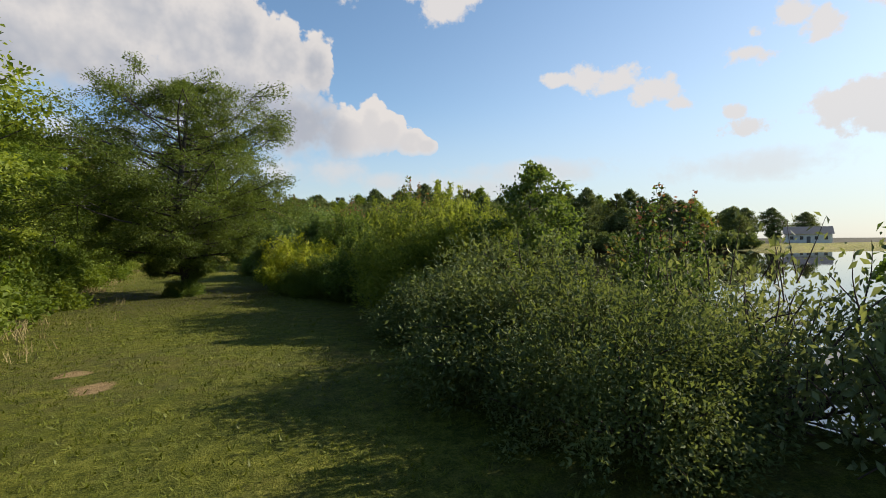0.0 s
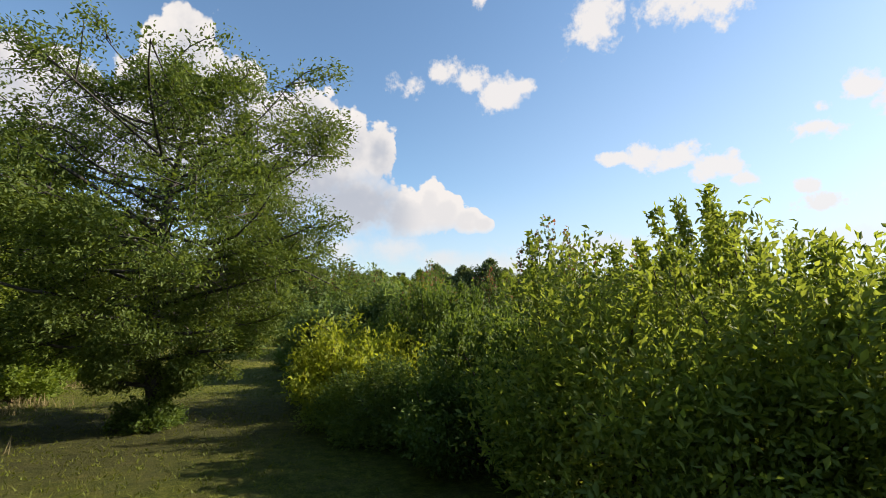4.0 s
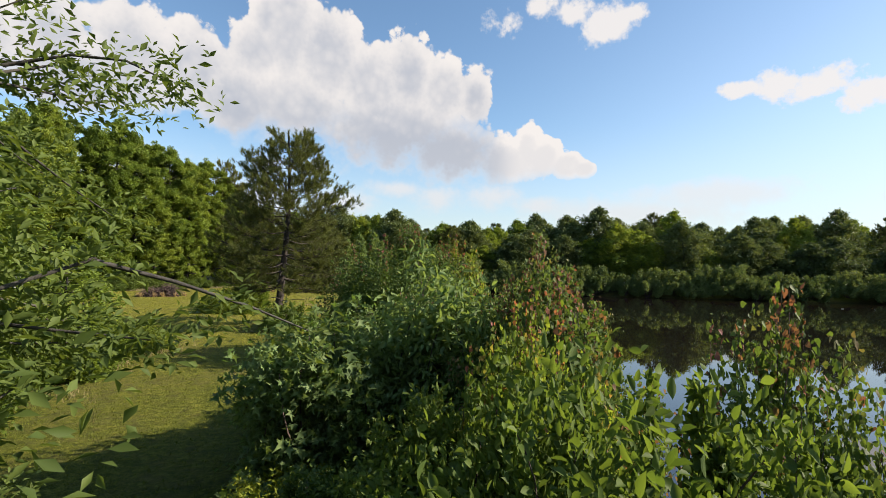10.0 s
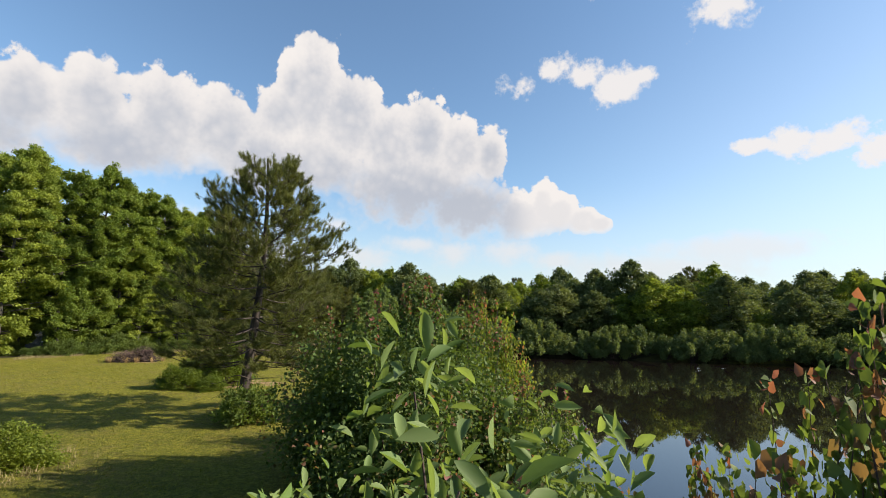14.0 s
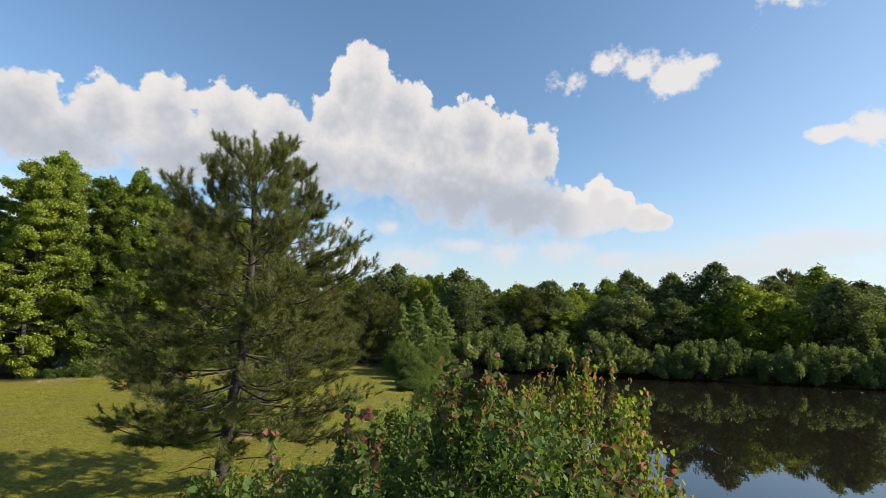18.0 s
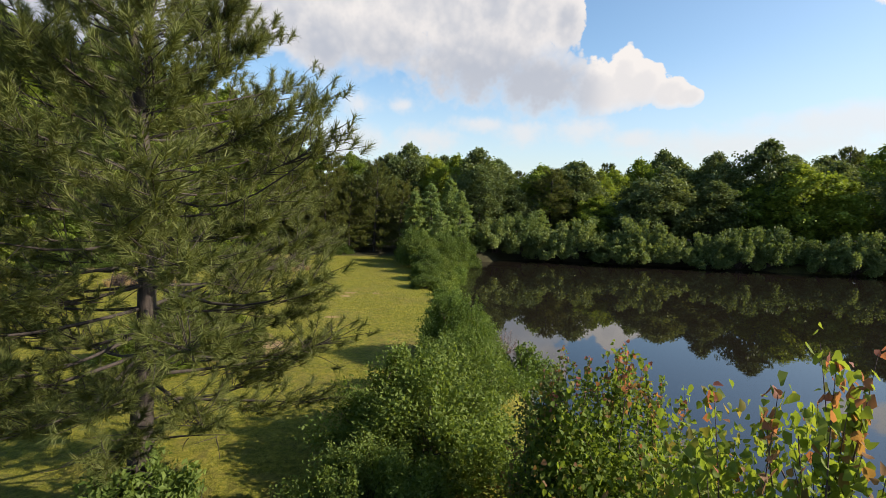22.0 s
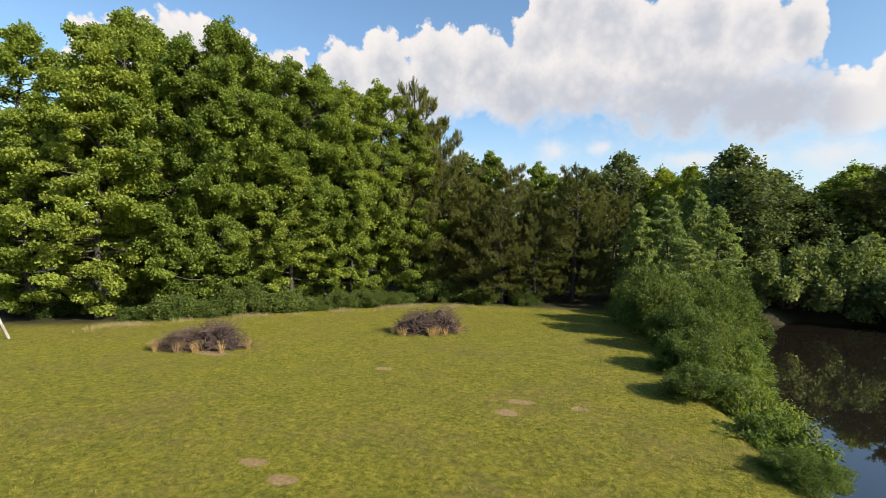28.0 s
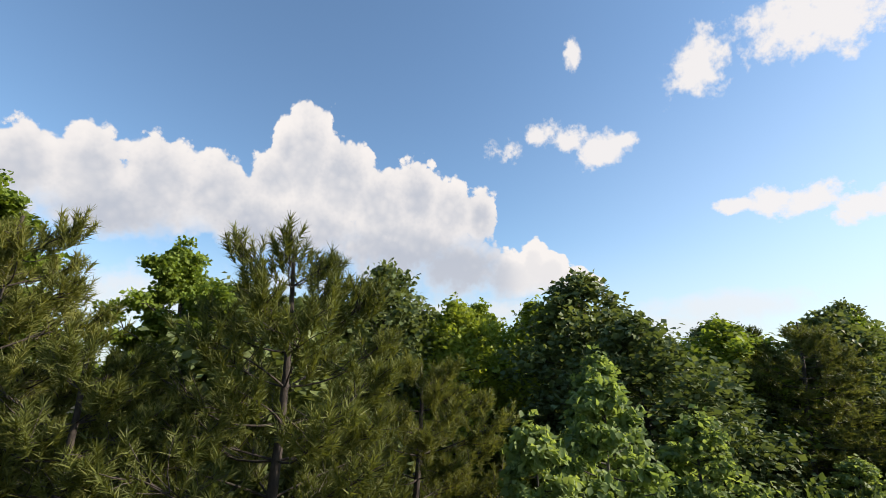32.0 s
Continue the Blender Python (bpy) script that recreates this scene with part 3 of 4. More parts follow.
def shrub(seed, h, r, leaf, count, material, name, label, group="", stems=16, slim=0.55, up=0.18, tall=1.0, tips=0.0, whips=0, droop=0.0, bark=None, lobes=1, loose=0, category="shrub", lump=0.19):
    """A many-stemmed bush: stems fan out from the foot, and leafy shoots cover a lumpy dome with upright shoots on top."""
    rng = np.random.default_rng(seed)
    t = thing(name, label, category, group)
    stem_lines, centres, outs, sizes, high = [], [], [], [], []
    shoots = int(stems * 6)
    dome = h * (0.84 if whips else 0.95)
    for i in range(shoots):
        az, e = rng.uniform(0, 2 * np.pi), np.arcsin(rng.uniform(0.0, 1.0) ** 0.9)
        wave = 1 + 0.16 * np.sin(3 * az + seed) * np.cos(e * 2) + rng.uniform(-0.28, 0.06)
        bulge = np.cos(e) ** 0.7
        tip_ = np.array([np.cos(az) * bulge * r, np.sin(az) * bulge * r, 0]) * wave + np.array([0, 0, (0.10 + 0.90 * np.sin(e)) * dome * min(wave, 1.0)])
        root = np.array([np.cos(az), np.sin(az), 0]) * r * 0.12 * rng.uniform(0, 1)
        if i < stems * 2:
            stem_lines.append((bend(root, tip_, rng, 0.07 * h, 6, 0.06 * h), np.linspace(0.016, 0.004, 6) * (0.5 + min(h, 2.4) * 0.3)))
        for s in (0.7, 0.85, 1.0):
            centres.append(root + (tip_ - root) * s)
            outs.append(unit(tip_ - root))
            sizes.append(min(r, 2.0) * lump * (1.25 - 0.4 * s) * rng.uniform(0.6, 1.4))
            high.append(0.0)
    for i in range(whips):
        az, d = rng.uniform(0, 2 * np.pi), r * rng.uniform(0.0, 0.75)
        foot = np.array([np.cos(az) * d, np.sin(az) * d, dome * (1 - 0.45 * (d / r) ** 2) * 0.85])
        top = foot + np.array([rng.normal() * 0.06 * r, rng.normal() * 0.06 * r, h * rng.uniform(0.10, 0.29)])
        stem_lines.append((bend(foot, top, rng, 0.02, 5), np.linspace(0.008, 0.002, 5)))
        for s in np.linspace(0.15, 1.0, 7):
            centres.append(foot + (top - foot) * s)
            outs.append(np.array([0, 0, 0.8]))
            sizes.append(leaf * 1.1)
            high.append(s)
    centres, outs, sizes, high = np.array(centres), np.array(outs), np.array(sizes), np.array(high)
    w = np.where(high > 0, 0.5 * (r * 0.09) ** 2, sizes**2)
    pick = rng.choice(len(centres), count, p=w / w.sum())
    off = rng.normal(size=(count, 3)) * 0.5
    off *= np.minimum(1.0, 1.1 / np.maximum(np.linalg.norm(off, axis=1, keepdims=True), 1e-6))
    pos = centres[pick] + off * sizes[pick][:, None]
    pos[:, 2] = np.maximum(pos[:, 2], 0.06)
    rel = np.linalg.norm(pos / [r, r, h], axis=1)
    tip = np.clip((rel - 0.88) * 2.2 + (high[pick] > 0.5) * 0.65, 0, 1) * (rng.uniform(size=count) < tips)
    piece("stem_work", tubes(stem_lines, 5), bark or M_TWIG, t, smooth=True)["kind"] = "stuff"
    if loose:
        # the outermost leaves, each an object of its own on one mesh
        one = leaves(np.random.default_rng(1), np.zeros((1, 3)), 1.0, up, None, slim, droop, np.zeros(1), lobes)
        red = leaves(np.random.default_rng(1), np.zeros((1, 3)), 1.0, up, None, slim, droop, np.full(1, 0.8), lobes)
        far = np.argsort(-rel)[:loose]
        for i in far:
            ob = piece("leaf", red if tip[i] > 0.2 else one, material, t)
            ob.matrix_local = pose(*pos[i], rng.uniform(-50, 50), rng.uniform(-50, 50), rng.uniform(0, 360)) @ Matrix.Scale(leaf * rng.uniform(0.8, 1.3), 4)
        left = np.setdiff1d(np.arange(count), far)
        pos, tip, pick, off = pos[left], tip[left], pick[left], off[left]
    piece("foliage", leaves(rng, pos, leaf, up, outs[pick] + unit(off) * 0.5, slim, droop, tip, lobes), material, t)
    return t


def pine(seed, h, r, low, name, label, group="", tufts=700, needles=26, length=0.17, trunk=0.16, whorls=15, width=0.006, dead=6, split=False, stretch=0.0, material=None):
    """A pine: straight trunk, whorls of upswept limbs, and a brush of long needles on every shoot."""
    rng = np.random.default_rng(seed)
    t = thing(name, label, "tree", group)
    kz = np.linspace(0, 1, 10)
    axis = np.stack([0.02 * h * np.sin(kz * 4 + seed), 0.015 * h * np.sin(kz * 5), kz * h * 0.97], 1)
    piece("trunk", tubes([(axis, trunk * (1 - 0.88 * kz) + 0.01)], 10), M_PBARK, t, smooth=True)
    lines, ends, ways = [], [], []
    for i in range(whorls):
        u = i / (whorls - 1)
        z0 = low + (h * 0.90 - low) * u
        for k in range(5 if u < 0.85 else 4):
            az = k * 1.257 + i * 0.7 + rng.uniform(-0.35, 0.35)
            prof = (0.78 + 1.1 * u if u < 0.2 else 1.0 - 0.66 * ((u - 0.2) / 0.8) ** 2.4)
            ln = r * prof * rng.uniform(0.66, 1.06)
            o = np.array([np.cos(az), np.sin(az), 0])
            ln = min(ln * (1 + stretch * max(0.0, o[1]) * (1 - u)), r * 1.3)
            p0 = np.array([np.interp(z0, axis[:, 2], axis[:, c]) for c in range(3)])
            p1 = p0 + o * ln * (1 - 0.12 * u) + np.array([0, 0, ln * (-0.10 + 0.62 * u)])
            line = bend(p0, p1, rng, 0.05 * ln, 7, -0.07 * ln)
            lines.append((line, trunk * 0.17 * (1 - 0.6 * u) * (1 - 0.88 * np.linspace(0, 1, 7)) + 0.004))
            for j in range(max(7, int(6 + ln * 11))):
                s = rng.uniform(0.10, 1.0) ** 0.55
                q0 = p0 + (p1 - p0) * s + np.array([0, 0, -0.07 * ln * np.sin(np.pi * s)])
                w = unit(o * 0.9 + rng.normal(size=3) * np.array([0.7, 0.7, 0.25]) + np.array([0, 0, 0.35 + 0.4 * u]))
                q1 = q0 + w * (0.18 + 0.22 * ln * rng.uniform(0.4, 1.0))
                lines.append((bend(q0, q1, rng, 0.02, 4), np.array([0.008, 0.006, 0.005, 0.004])))
                ends.append(q1)
                ways.append(unit(w + np.array([0, 0, 0.3 + 1.1 * u])))
                if j % 3 == 0:
                    ends.append(q0 + (q1 - q0) * 0.5 + rng.normal(size=3) * 0.04)
                    ways.append(unit(w + rng.normal(size=3) * 0.5 + np.array([0, 0, 0.3 + u])))
            ends.append(p1)
            ways.append(unit(o + np.array([0, 0, 0.5 + 0.9 * u])))
            if u > 0.6:
                for s2 in (0.10, 0.2):
                    ends.append(p1 + np.array([rng.normal() * 0.015, rng.normal() * 0.015, s2 * h / 9]))
                    ways.append(unit(o * 0.15 + np.array([0, 0, 1.0])))
    for i in range(dead):
        az, z0 = rng.uniform(0, 6.28), rng.uniform(0.35, 0.9) * low
        p0 = np.array([0, 0, z0])
        p1 = p0 + np.array([np.cos(az), np.sin(az), rng.uniform(-0.35, 0.1)]) * r * rng.uniform(0.3, 0.6)
        lines.append((bend(p0, p1, rng, 0.12, 6), np.linspace(0.025, 0.004, 6)))
        for j in range(3):
            q0 = p0 + (p1 - p0) * rng.uniform(0.4, 0.9)
            lines.append((bend(q0, q0 + rng.normal(size=3) * 0.25, rng, 0.04, 4), np.linspace(0.009, 0.003, 4)))
    ends.append(axis[-1]), ways.append(np.array([0, 0, 1.0]))
    if split:
        for line in (q for q in lines if len(q[0]) == 7):
            piece("limb", tubes([line], 6), M_PBARK, t, smooth=True)
        piece("twig_work", tubes([q for q in lines if len(q[0]) < 7], 4), M_PBARK, t, smooth=True)["kind"] = "stuff"
    else:
        piece("limb_work", tubes(lines, 5), M_PBARK, t, smooth=True)["kind"] = "stuff"
    ends, ways = np.array(ends), np.array(ways)
    if len(ends) > tufts:
        keep = rng.choice(len(ends), tufts, replace=False)
        ends, ways = ends[keep], ways[keep]
    n = len(ends) * needles
    k = np.repeat(np.arange(len(ends)), needles)
    s = rng.uniform(-1.25, 0.1, n)[:, None] * length
    root = ends[k] + ways[k] * s
    d = unit(ways[k] * rng.uniform(0.55, 1.1, n)[:, None] + unit(rng.normal(size=(n, 3))) * 0.72)
    side = unit(np.cross(d, rng.normal(size=(n, 3)))) * width
    tip_ = root + d * (length * rng.uniform(0.75, 1.15, n))[:, None] - np.array([0, 0, 0.01])
    v = np.stack([root - side, root + side, tip_], 1).reshape(-1, 3)
    piece("needle_crown", raw_mesh("needles", v, np.arange(3 * n).reshape(-1, 3), 3), material or M_PINE, t)
    return t


def copies(ob, spots):
    """The thing itself at the first spot, copies at the others. spots: x, y, turn, size, tall."""
    made = [copy_thing(ob, place(x, y, ground_z(x, y) - 0.03, turn, size, tall)) for x, y, turn, size, tall in spots[1:]]
    x, y, turn, size, tall = spots[0]
    ob.matrix_world = place(x, y, ground_z(x, y) - 0.03, turn, size, tall)
    return [ob, *made]


# ---- ground and pond ----
WATER_Z = -0.9
NEAR_Y = [-400, -30, -24, -20, -15, -5, 0, 10, 18, 22, 25, 28.5, 32, 37, 42, 47, 50, 53]
NEAR_X = [1.2, 1.2, 1.0, 2.2, 3.0, 3.2, 3.4, 3.5, 3.3, 2.7, 2.9, 1.1, 0.5, 1.2, 1.8, 1.9, 3.4, 7.0]
FAR_X = [-5, 2, 4, 7, 14, 24, 34, 44, 60, 76, 90, 100, 112, 130]
FAR_Y = [47, 48.5, 51, 53, 52.2, 50, 48, 45.5, 40.5, 36, 33, 31, 24, -10]


WOOD_X = [-60, -30, -24.4, -22.8, -20.8, -19.1, -17, -14.7, -9.2, -4.9, -2, 0]
WOOD_Y = [26, 30, 33.4, 36, 38.6, 40.4, 43.1, 45.2, 45.6, 46.6, 48, 48]


def shore(x, y):
    """Metres into the pond (above 0) or away from it, roughly."""
    return np.minimum(x - np.interp(y, NEAR_Y, NEAR_X), (np.interp(x, FAR_X, FAR_Y) - y) * 0.95)


def ground_z(x, y):
    s = shore(x, y)
    d = np.clip((s + 1.6) / 2.4, 0, 1)
    far_rise = np.clip((y - 58) / 60, 0, 1) * 1.2 * np.clip((-s) / 10, 0, 1)
    z = -1.75 * d * d * (3 - 2 * d) + 0.05 * np.sin(x * 0.35) * np.cos(y * 0.27) + far_rise
    return float(z) if np.ndim(z) == 0 else z


def steps(lo, hi, fine, out, grow=1.35):
    a = list(np.arange(lo, hi + fine / 2, fine))
    d = fine
    while a[-1] < out:
        d *= grow
        a.append(a[-1] + d)
    d, b = fine, lo
    front = []
    while b > -out:
        d *= grow
        b -= d
        front.append(b)
    return np.array(front[::-1] + a)


BARE = [(-6.2, 20.2, 1.2, 0.45), (-5.6, 19.4, 0.45, 0.3), (-6.9, 21.2, 0.5, 0.4), (-7.4, 18.6, 0.7, 0.35), (-8.7, 24.6, 0.3, 0.16), (-7.8, 24.3, 0.28, 0.16),
        (-4.9, 24.4, 0.36, 0.18), (-5.1, 29.6, 0.34, 0.2), (-3.7, 29.7, 0.25, 0.15), (-9.8, 31.0, 0.3, 0.2), (-5.2, 28.8, 0.3, 0.22), (-6.2, -20.4, 0.22, 0.22),
        (-6.5, -19.6, 0.2, 0.15), (-16.6, 30.4, 0.7, 0.3)]


def ground():
    xs, ys = steps(-22, 6, 0.22, 2500), steps(-30, 46, 0.22, 2500)
    X, Y = np.meshgrid(xs, ys)
    Z = ground_z(X, Y)
    nx, ny = len(xs), len(ys)
    i, j = np.meshgrid(np.arange(ny - 1), np.arange(nx - 1), indexing="ij")
    f = np.stack([i * nx + j, i * nx + j + 1, (i + 1) * nx + j + 1, (i + 1) * nx + j], -1).reshape(-1, 4)
    me = raw_mesh("ground", np.stack([X, Y, Z], -1).reshape(-1, 3), f, 4)
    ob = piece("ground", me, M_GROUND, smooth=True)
    bare = np.zeros(X.shape)
    for x, y, a, b in BARE:
        bare = np.maximum(bare, 1.5 - 1.0 * np.hypot((X - x) / a, (Y - y) / b))
    at = me.attributes.new("bare", "FLOAT", "POINT")
    at.data.foreach_set("value", np.clip(bare, 0, 1).astype(np.float32).ravel())
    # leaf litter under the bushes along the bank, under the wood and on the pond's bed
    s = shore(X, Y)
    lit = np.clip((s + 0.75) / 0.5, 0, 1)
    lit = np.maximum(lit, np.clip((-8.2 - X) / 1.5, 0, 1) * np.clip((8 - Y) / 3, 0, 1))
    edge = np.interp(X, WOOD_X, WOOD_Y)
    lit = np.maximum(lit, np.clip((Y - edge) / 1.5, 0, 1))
    # round the oak: brown litter, with the tree's shade painted into it
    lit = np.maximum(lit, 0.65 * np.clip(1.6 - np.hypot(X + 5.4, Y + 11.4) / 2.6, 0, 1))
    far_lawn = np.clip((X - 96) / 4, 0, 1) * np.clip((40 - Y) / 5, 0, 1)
    at = me.attributes.new("litter_shade", "FLOAT", "POINT")
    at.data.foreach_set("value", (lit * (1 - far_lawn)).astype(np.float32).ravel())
    tagged(ob, "mown green lawn with worn sandy patches and a bank", "ground", kind="structure")


ground()
bm = bmesh.new()
bmesh.ops.create_grid(bm, x_segments=1, y_segments=1, size=1)
bmesh.ops.transform(bm, matrix=pose(60, -170, WATER_Z) @ Matrix.Diagonal((75, 230, 1, 1)), verts=bm.verts)
tagged(part("water", bm, M_WATER), "dark brown still pond reflecting trees and clouds", "pond", kind="structure")

# ---- single trees ----
oak = broadleaf(3, 6.7, 3.0, 0.5, 0.074, 150000, M_OAK, "oak_tree", "young open oak with narrow leaves standing in the lawn", limbs=70, spread=0.125, peak=0.28, trunk=0.13, slim=0.42, twigs=6, flat=0.7, split=True, heavy=2.2, taper=2.1)
copies(oak, [(-5.25, -11.0, 42, 1.0, 1.0)])
tree_pine = pine(5, 9.7, 3.15, 2.0, "pine_tree", "stout open-grown pine with long needles on the lawn", tufts=7500, needles=84, length=0.17, trunk=0.19, whorls=19, width=0.0050, split=True, stretch=0.5)
copies(tree_pine, [(-4.75, 10.9, 0, 1.0, 1.0)])

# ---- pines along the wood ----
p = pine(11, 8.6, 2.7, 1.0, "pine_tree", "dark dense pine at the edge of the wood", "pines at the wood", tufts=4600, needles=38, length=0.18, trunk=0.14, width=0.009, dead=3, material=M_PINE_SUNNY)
copies(p, [(-6.6, 49.8, 0, 1.0, 1.06), (-8.9, 48.8, 80, 0.9, 0.95), (-11.0, 50.4, 160, 1.0, 1.12), (-13.2, 48.6, 200, 0.95, 1.0), (-15.4, 48.6, 250, 1.2, 1.24),
           (-4.3, 51.8, 40, 0.9, 0.95), (-10.9, 47.6, 130, 0.85, 1.05), (-17.4, 47.8, 20, 1.15, 1.55)])

# ---- tall wood on the left ----
WOOD = "broadleaf trees of the wood"
t1 = broadleaf(21, 16.2, 3.3, 0.5, 0.15, 80000, M_FOREST, "wood_tree", "tall sunlit broadleaf tree leafy to the ground", WOOD, limbs=84, clump=0.36, trunk=0.2, peak=0.4, slim=0.72, twigs=3, up=0.25, flat=0.75, taper=2.3, uneven=0.28)
copies(t1, [(-26.4, 36.6, 0, 1.0, 1.0), (-23.6, 40.0, 60, 0.98, 1.0), (-21.3, 42.6, 120, 0.92, 1.06), (-18.7, 45.6, 200, 0.84, 1.12), (-31.5, 38.5, 250, 1.1, 1.05),
            (-28.5, 43.0, 300, 1.05, 1.02), (-37, 34, 30, 1.1, 1.0), (-35.5, 42, 80, 1.1, 1.05), (-25.0, 38.4, 330, 0.95, 1.14), (-22.4, 41.5, 170, 0.88, 1.12), (-29.0, 35.6, 110, 1.0, 1.1), (-20.2, 43.9, 220, 0.86, 1.06)])
t2 = broadleaf(22, 13.2, 3.3, 0.35, 0.15, 66000, M_FOREST, "wood_tree", "dense green broadleaf tree at the wood's edge", WOOD, limbs=76, clump=0.36, trunk=0.18, peak=0.14, slim=0.75, twigs=3, up=0.25, flat=0.55, taper=2.1, uneven=0.28)
copies(t2, [(-28.6, 33.6, 10, 1.05, 1.1), (-25.2, 38.0, 100, 0.85, 1.1), (-22.2, 40.8, 190, 0.8, 1.05), (-19.9, 43.6, 280, 0.82, 1.2), (-16.9, 46.9, 30, 0.8, 1.25), (-10.0, 55.0, 300, 0.8, 1.0), (-32.5, 32.6, 140, 0.95, 1.0), (-30.0, 36.4, 220, 0.95, 1.05), (-37.5, 29.6, 330, 1.0, 1.0), (-35.0, 35.8, 50, 1.0, 1.05), (-13.5, 52.5, 60, 0.9, 0.95),
            (-42, 31, 0, 1.1, 1.1), (-47, 36, 70, 1.1, 1.1), (-25, 46, 10, 1.1, 1.1)])
eu = shrub(24, 1.9, 1.9, 0.14, 11000, M_OAK, "wood_bush", "leafy undergrowth along the foot of the wood", "undergrowth of the wood", slim=0.7, stems=12)
spots = [(-26.4, 34.4), (-29.0, 35.2), (-27.0, 39.0), (-32.4, 33.6), (-24.2, 42.6), (-36.0, 31.0), (-23.9, 36.8), (-21.6, 39.6), (-19.2, 42.0), (-17.0, 44.6), (-25.2, 35.2), (-22.9, 38.2), (-20.4, 40.9), (-18.1, 43.4), (-15.4, 47.0), (-12.4, 47.6), (-9.4, 47.8)]
copies(eu, [(x, y, 67 * i, 0.55 + 0.1 * (i % 4), 0.7 + 0.2 * (i % 3)) for i, (x, y) in enumerate(spots)])

# ---- trees and bushes beside the first lawn ----
LB = "bushes beside the first lawn"
t3 = broadleaf(23, 9.0, 2.8, 0.4, 0.115, 48000, M_FOREST, "wood_tree", "leafy green tree behind the bushes beside the lawn", WOOD, limbs=64, spread=0.2, trunk=0.14, peak=0.3, slim=0.65, twigs=3)
copies(t3, [(-10.9, -15.0, 0, 1.0, 1.0), (-11.8, -10.0, 80, 0.95, 0.8), (-12.5, -20.0, 150, 1.05, 1.0), (-12.2, -5.0, 200, 0.9, 0.75), (-11.6, -26.0, 260, 1.0, 0.95), (-12.0, 0.5, 300, 0.85, 0.9), (-16, -13, 20, 1.1, 1.1)])
b1 = shrub(31, 1.9, 1.5, 0.10, 18000, M_BRIGHT, "bush", "bright green leafy bush beside the lawn", LB, slim=0.6, whips=16)
copies(b1, [(-9.0, -20.5, 0, 1.0, 1.0), (-9.2, -17.6, 70, 1.05, 1.0), (-9.0, -15.0, 140, 0.9, 0.9), (-9.1, -12.6, 200, 0.95, 1.0), (-9.4, -10.0, 260, 1.0, 0.9), (-9.3, -23.5, 310, 1.0, 1.1),
            (-9.2, -7.0, 30, 1.0, 0.9), (-9.0, -4.4, 95, 0.95, 1.0), (-9.1, -1.8, 170, 1.0, 1.1), (-8.9, 1.6, 20, 0.85, 0.85), (-9.2, 3.4, 110, 0.9, 0.9), (-8.9, 5.6, 220, 0.75, 0.75), (-9.4, -26.5, 10, 1.0, 1.0)])
ls = broadleaf(34, 3.9, 1.0, 0.5, 0.11, 5200, M_FOREST, "sapling", "loose pale green sapling above the bushes", LB, limbs=40, spread=0.26, trunk=0.05, peak=0.3, slim=0.6, up=0.3)
copies(ls, [(-9.2, 2.2, 0, 1.0, 1.0), (-9.9, -2.6, 100, 1.0, 0.9), (-10.2, 5.0, 200, 0.9, 0.8)])
b2 = shrub(32, 2.2, 1.2, 0.11, 12000, M_BRIGHT, "bush", "yellow-green bush standing alone on the lawn", "bushes on the lawn", slim=0.5, whips=20)
copies(b2, [(-7.9, 19.4, 0, 1.0, 1.0), (-9.6, 18.0, 60, 0.8, 0.8), (-9.6, 20.4, 190, 0.8, 0.85), (-8.0, 17.4, 130, 0.6, 0.6)])
b3 = shrub(33, 1.25, 0.85, 0.10, 6000, M_SHRUB, "bush", "small dark bush round a trunk's foot", "bushes on the lawn", slim=0.5)
copies(b3, [(-4.5, 10.2, 0, 1.25, 0.95), (-5.2, 11.3, 90, 0.7, 0.8), (-5.3, -11.2, 40, 0.62, 0.85)])

# ---- bushes along the near bank ----
RB = "bushes along the bank"
w1 = shrub(41, 3.0, 2.3, 0.07, 88000, M_WILLOW, "bank_bush", "large willow-like bush with narrow yellow-green leaves", RB, slim=0.44, whips=26, stems=22)
# the last two stand out of view, added to shade the first lawn
copies(w1, [(0.1, -17.1, 0, 1.0, 1.03), (2.4, -16.0, 200, 0.75, 0.85), (-0.2, -28.4, 60, 1.0, 1.1), (-0.2, -31.6, 120, 1.0, 1.1)])
w2 = shrub(42, 2.4, 1.7, 0.072, 40000, M_SHRUB, "bank_bush", "dense dark green bush on the pond's bank", RB, slim=0.55, whips=16, lobes=2)
copies(w2, [(-1.7, -12.9, 200, 0.72, 0.75), (-0.7, -14.6, 20, 0.8, 1.1), (1.6, -12.0, 150, 0.8, 0.95), (2.3, -14.1, 200, 1.0, 1.2),
            (0.1, -10.2, 210, 0.95, 1.3), (0.0, -8.2, 270, 0.85, 1.1), (-1.5, -8.2, 330, 0.75, 0.75), (1.8, -2.6, 50, 0.8, 0.95), (-1.6, -2.2, 110, 0.75, 0.8), (-0.2, 13.0, 10, 1.15, 0.9),
            (-1.1, 10.6, 100, 0.75, 0.9), (0.5, 15.9, 160, 0.85, 1.0), (0.5, 18.9, 40, 0.78, 1.32), (0.5, 25.4, 60, 0.42, 0.6), (0.2, 27.8, 200, 0.4, 0.6), (1.4, -14.9, 75, 0.8, 0.8)])
w4 = shrub(54, 1.85, 1.65, 0.058, 46000, M_GREY, "bank_bush", "dense greyish green bush with small leaves", RB, slim=0.45, whips=18, stems=20)
copies(w4, [(-1.5, -22.4, 0, 1.0, 1.0), (-2.0, -24.2, 140, 0.75, 1.0), (-1.15, -20.1, 310, 0.85, 0.85)])
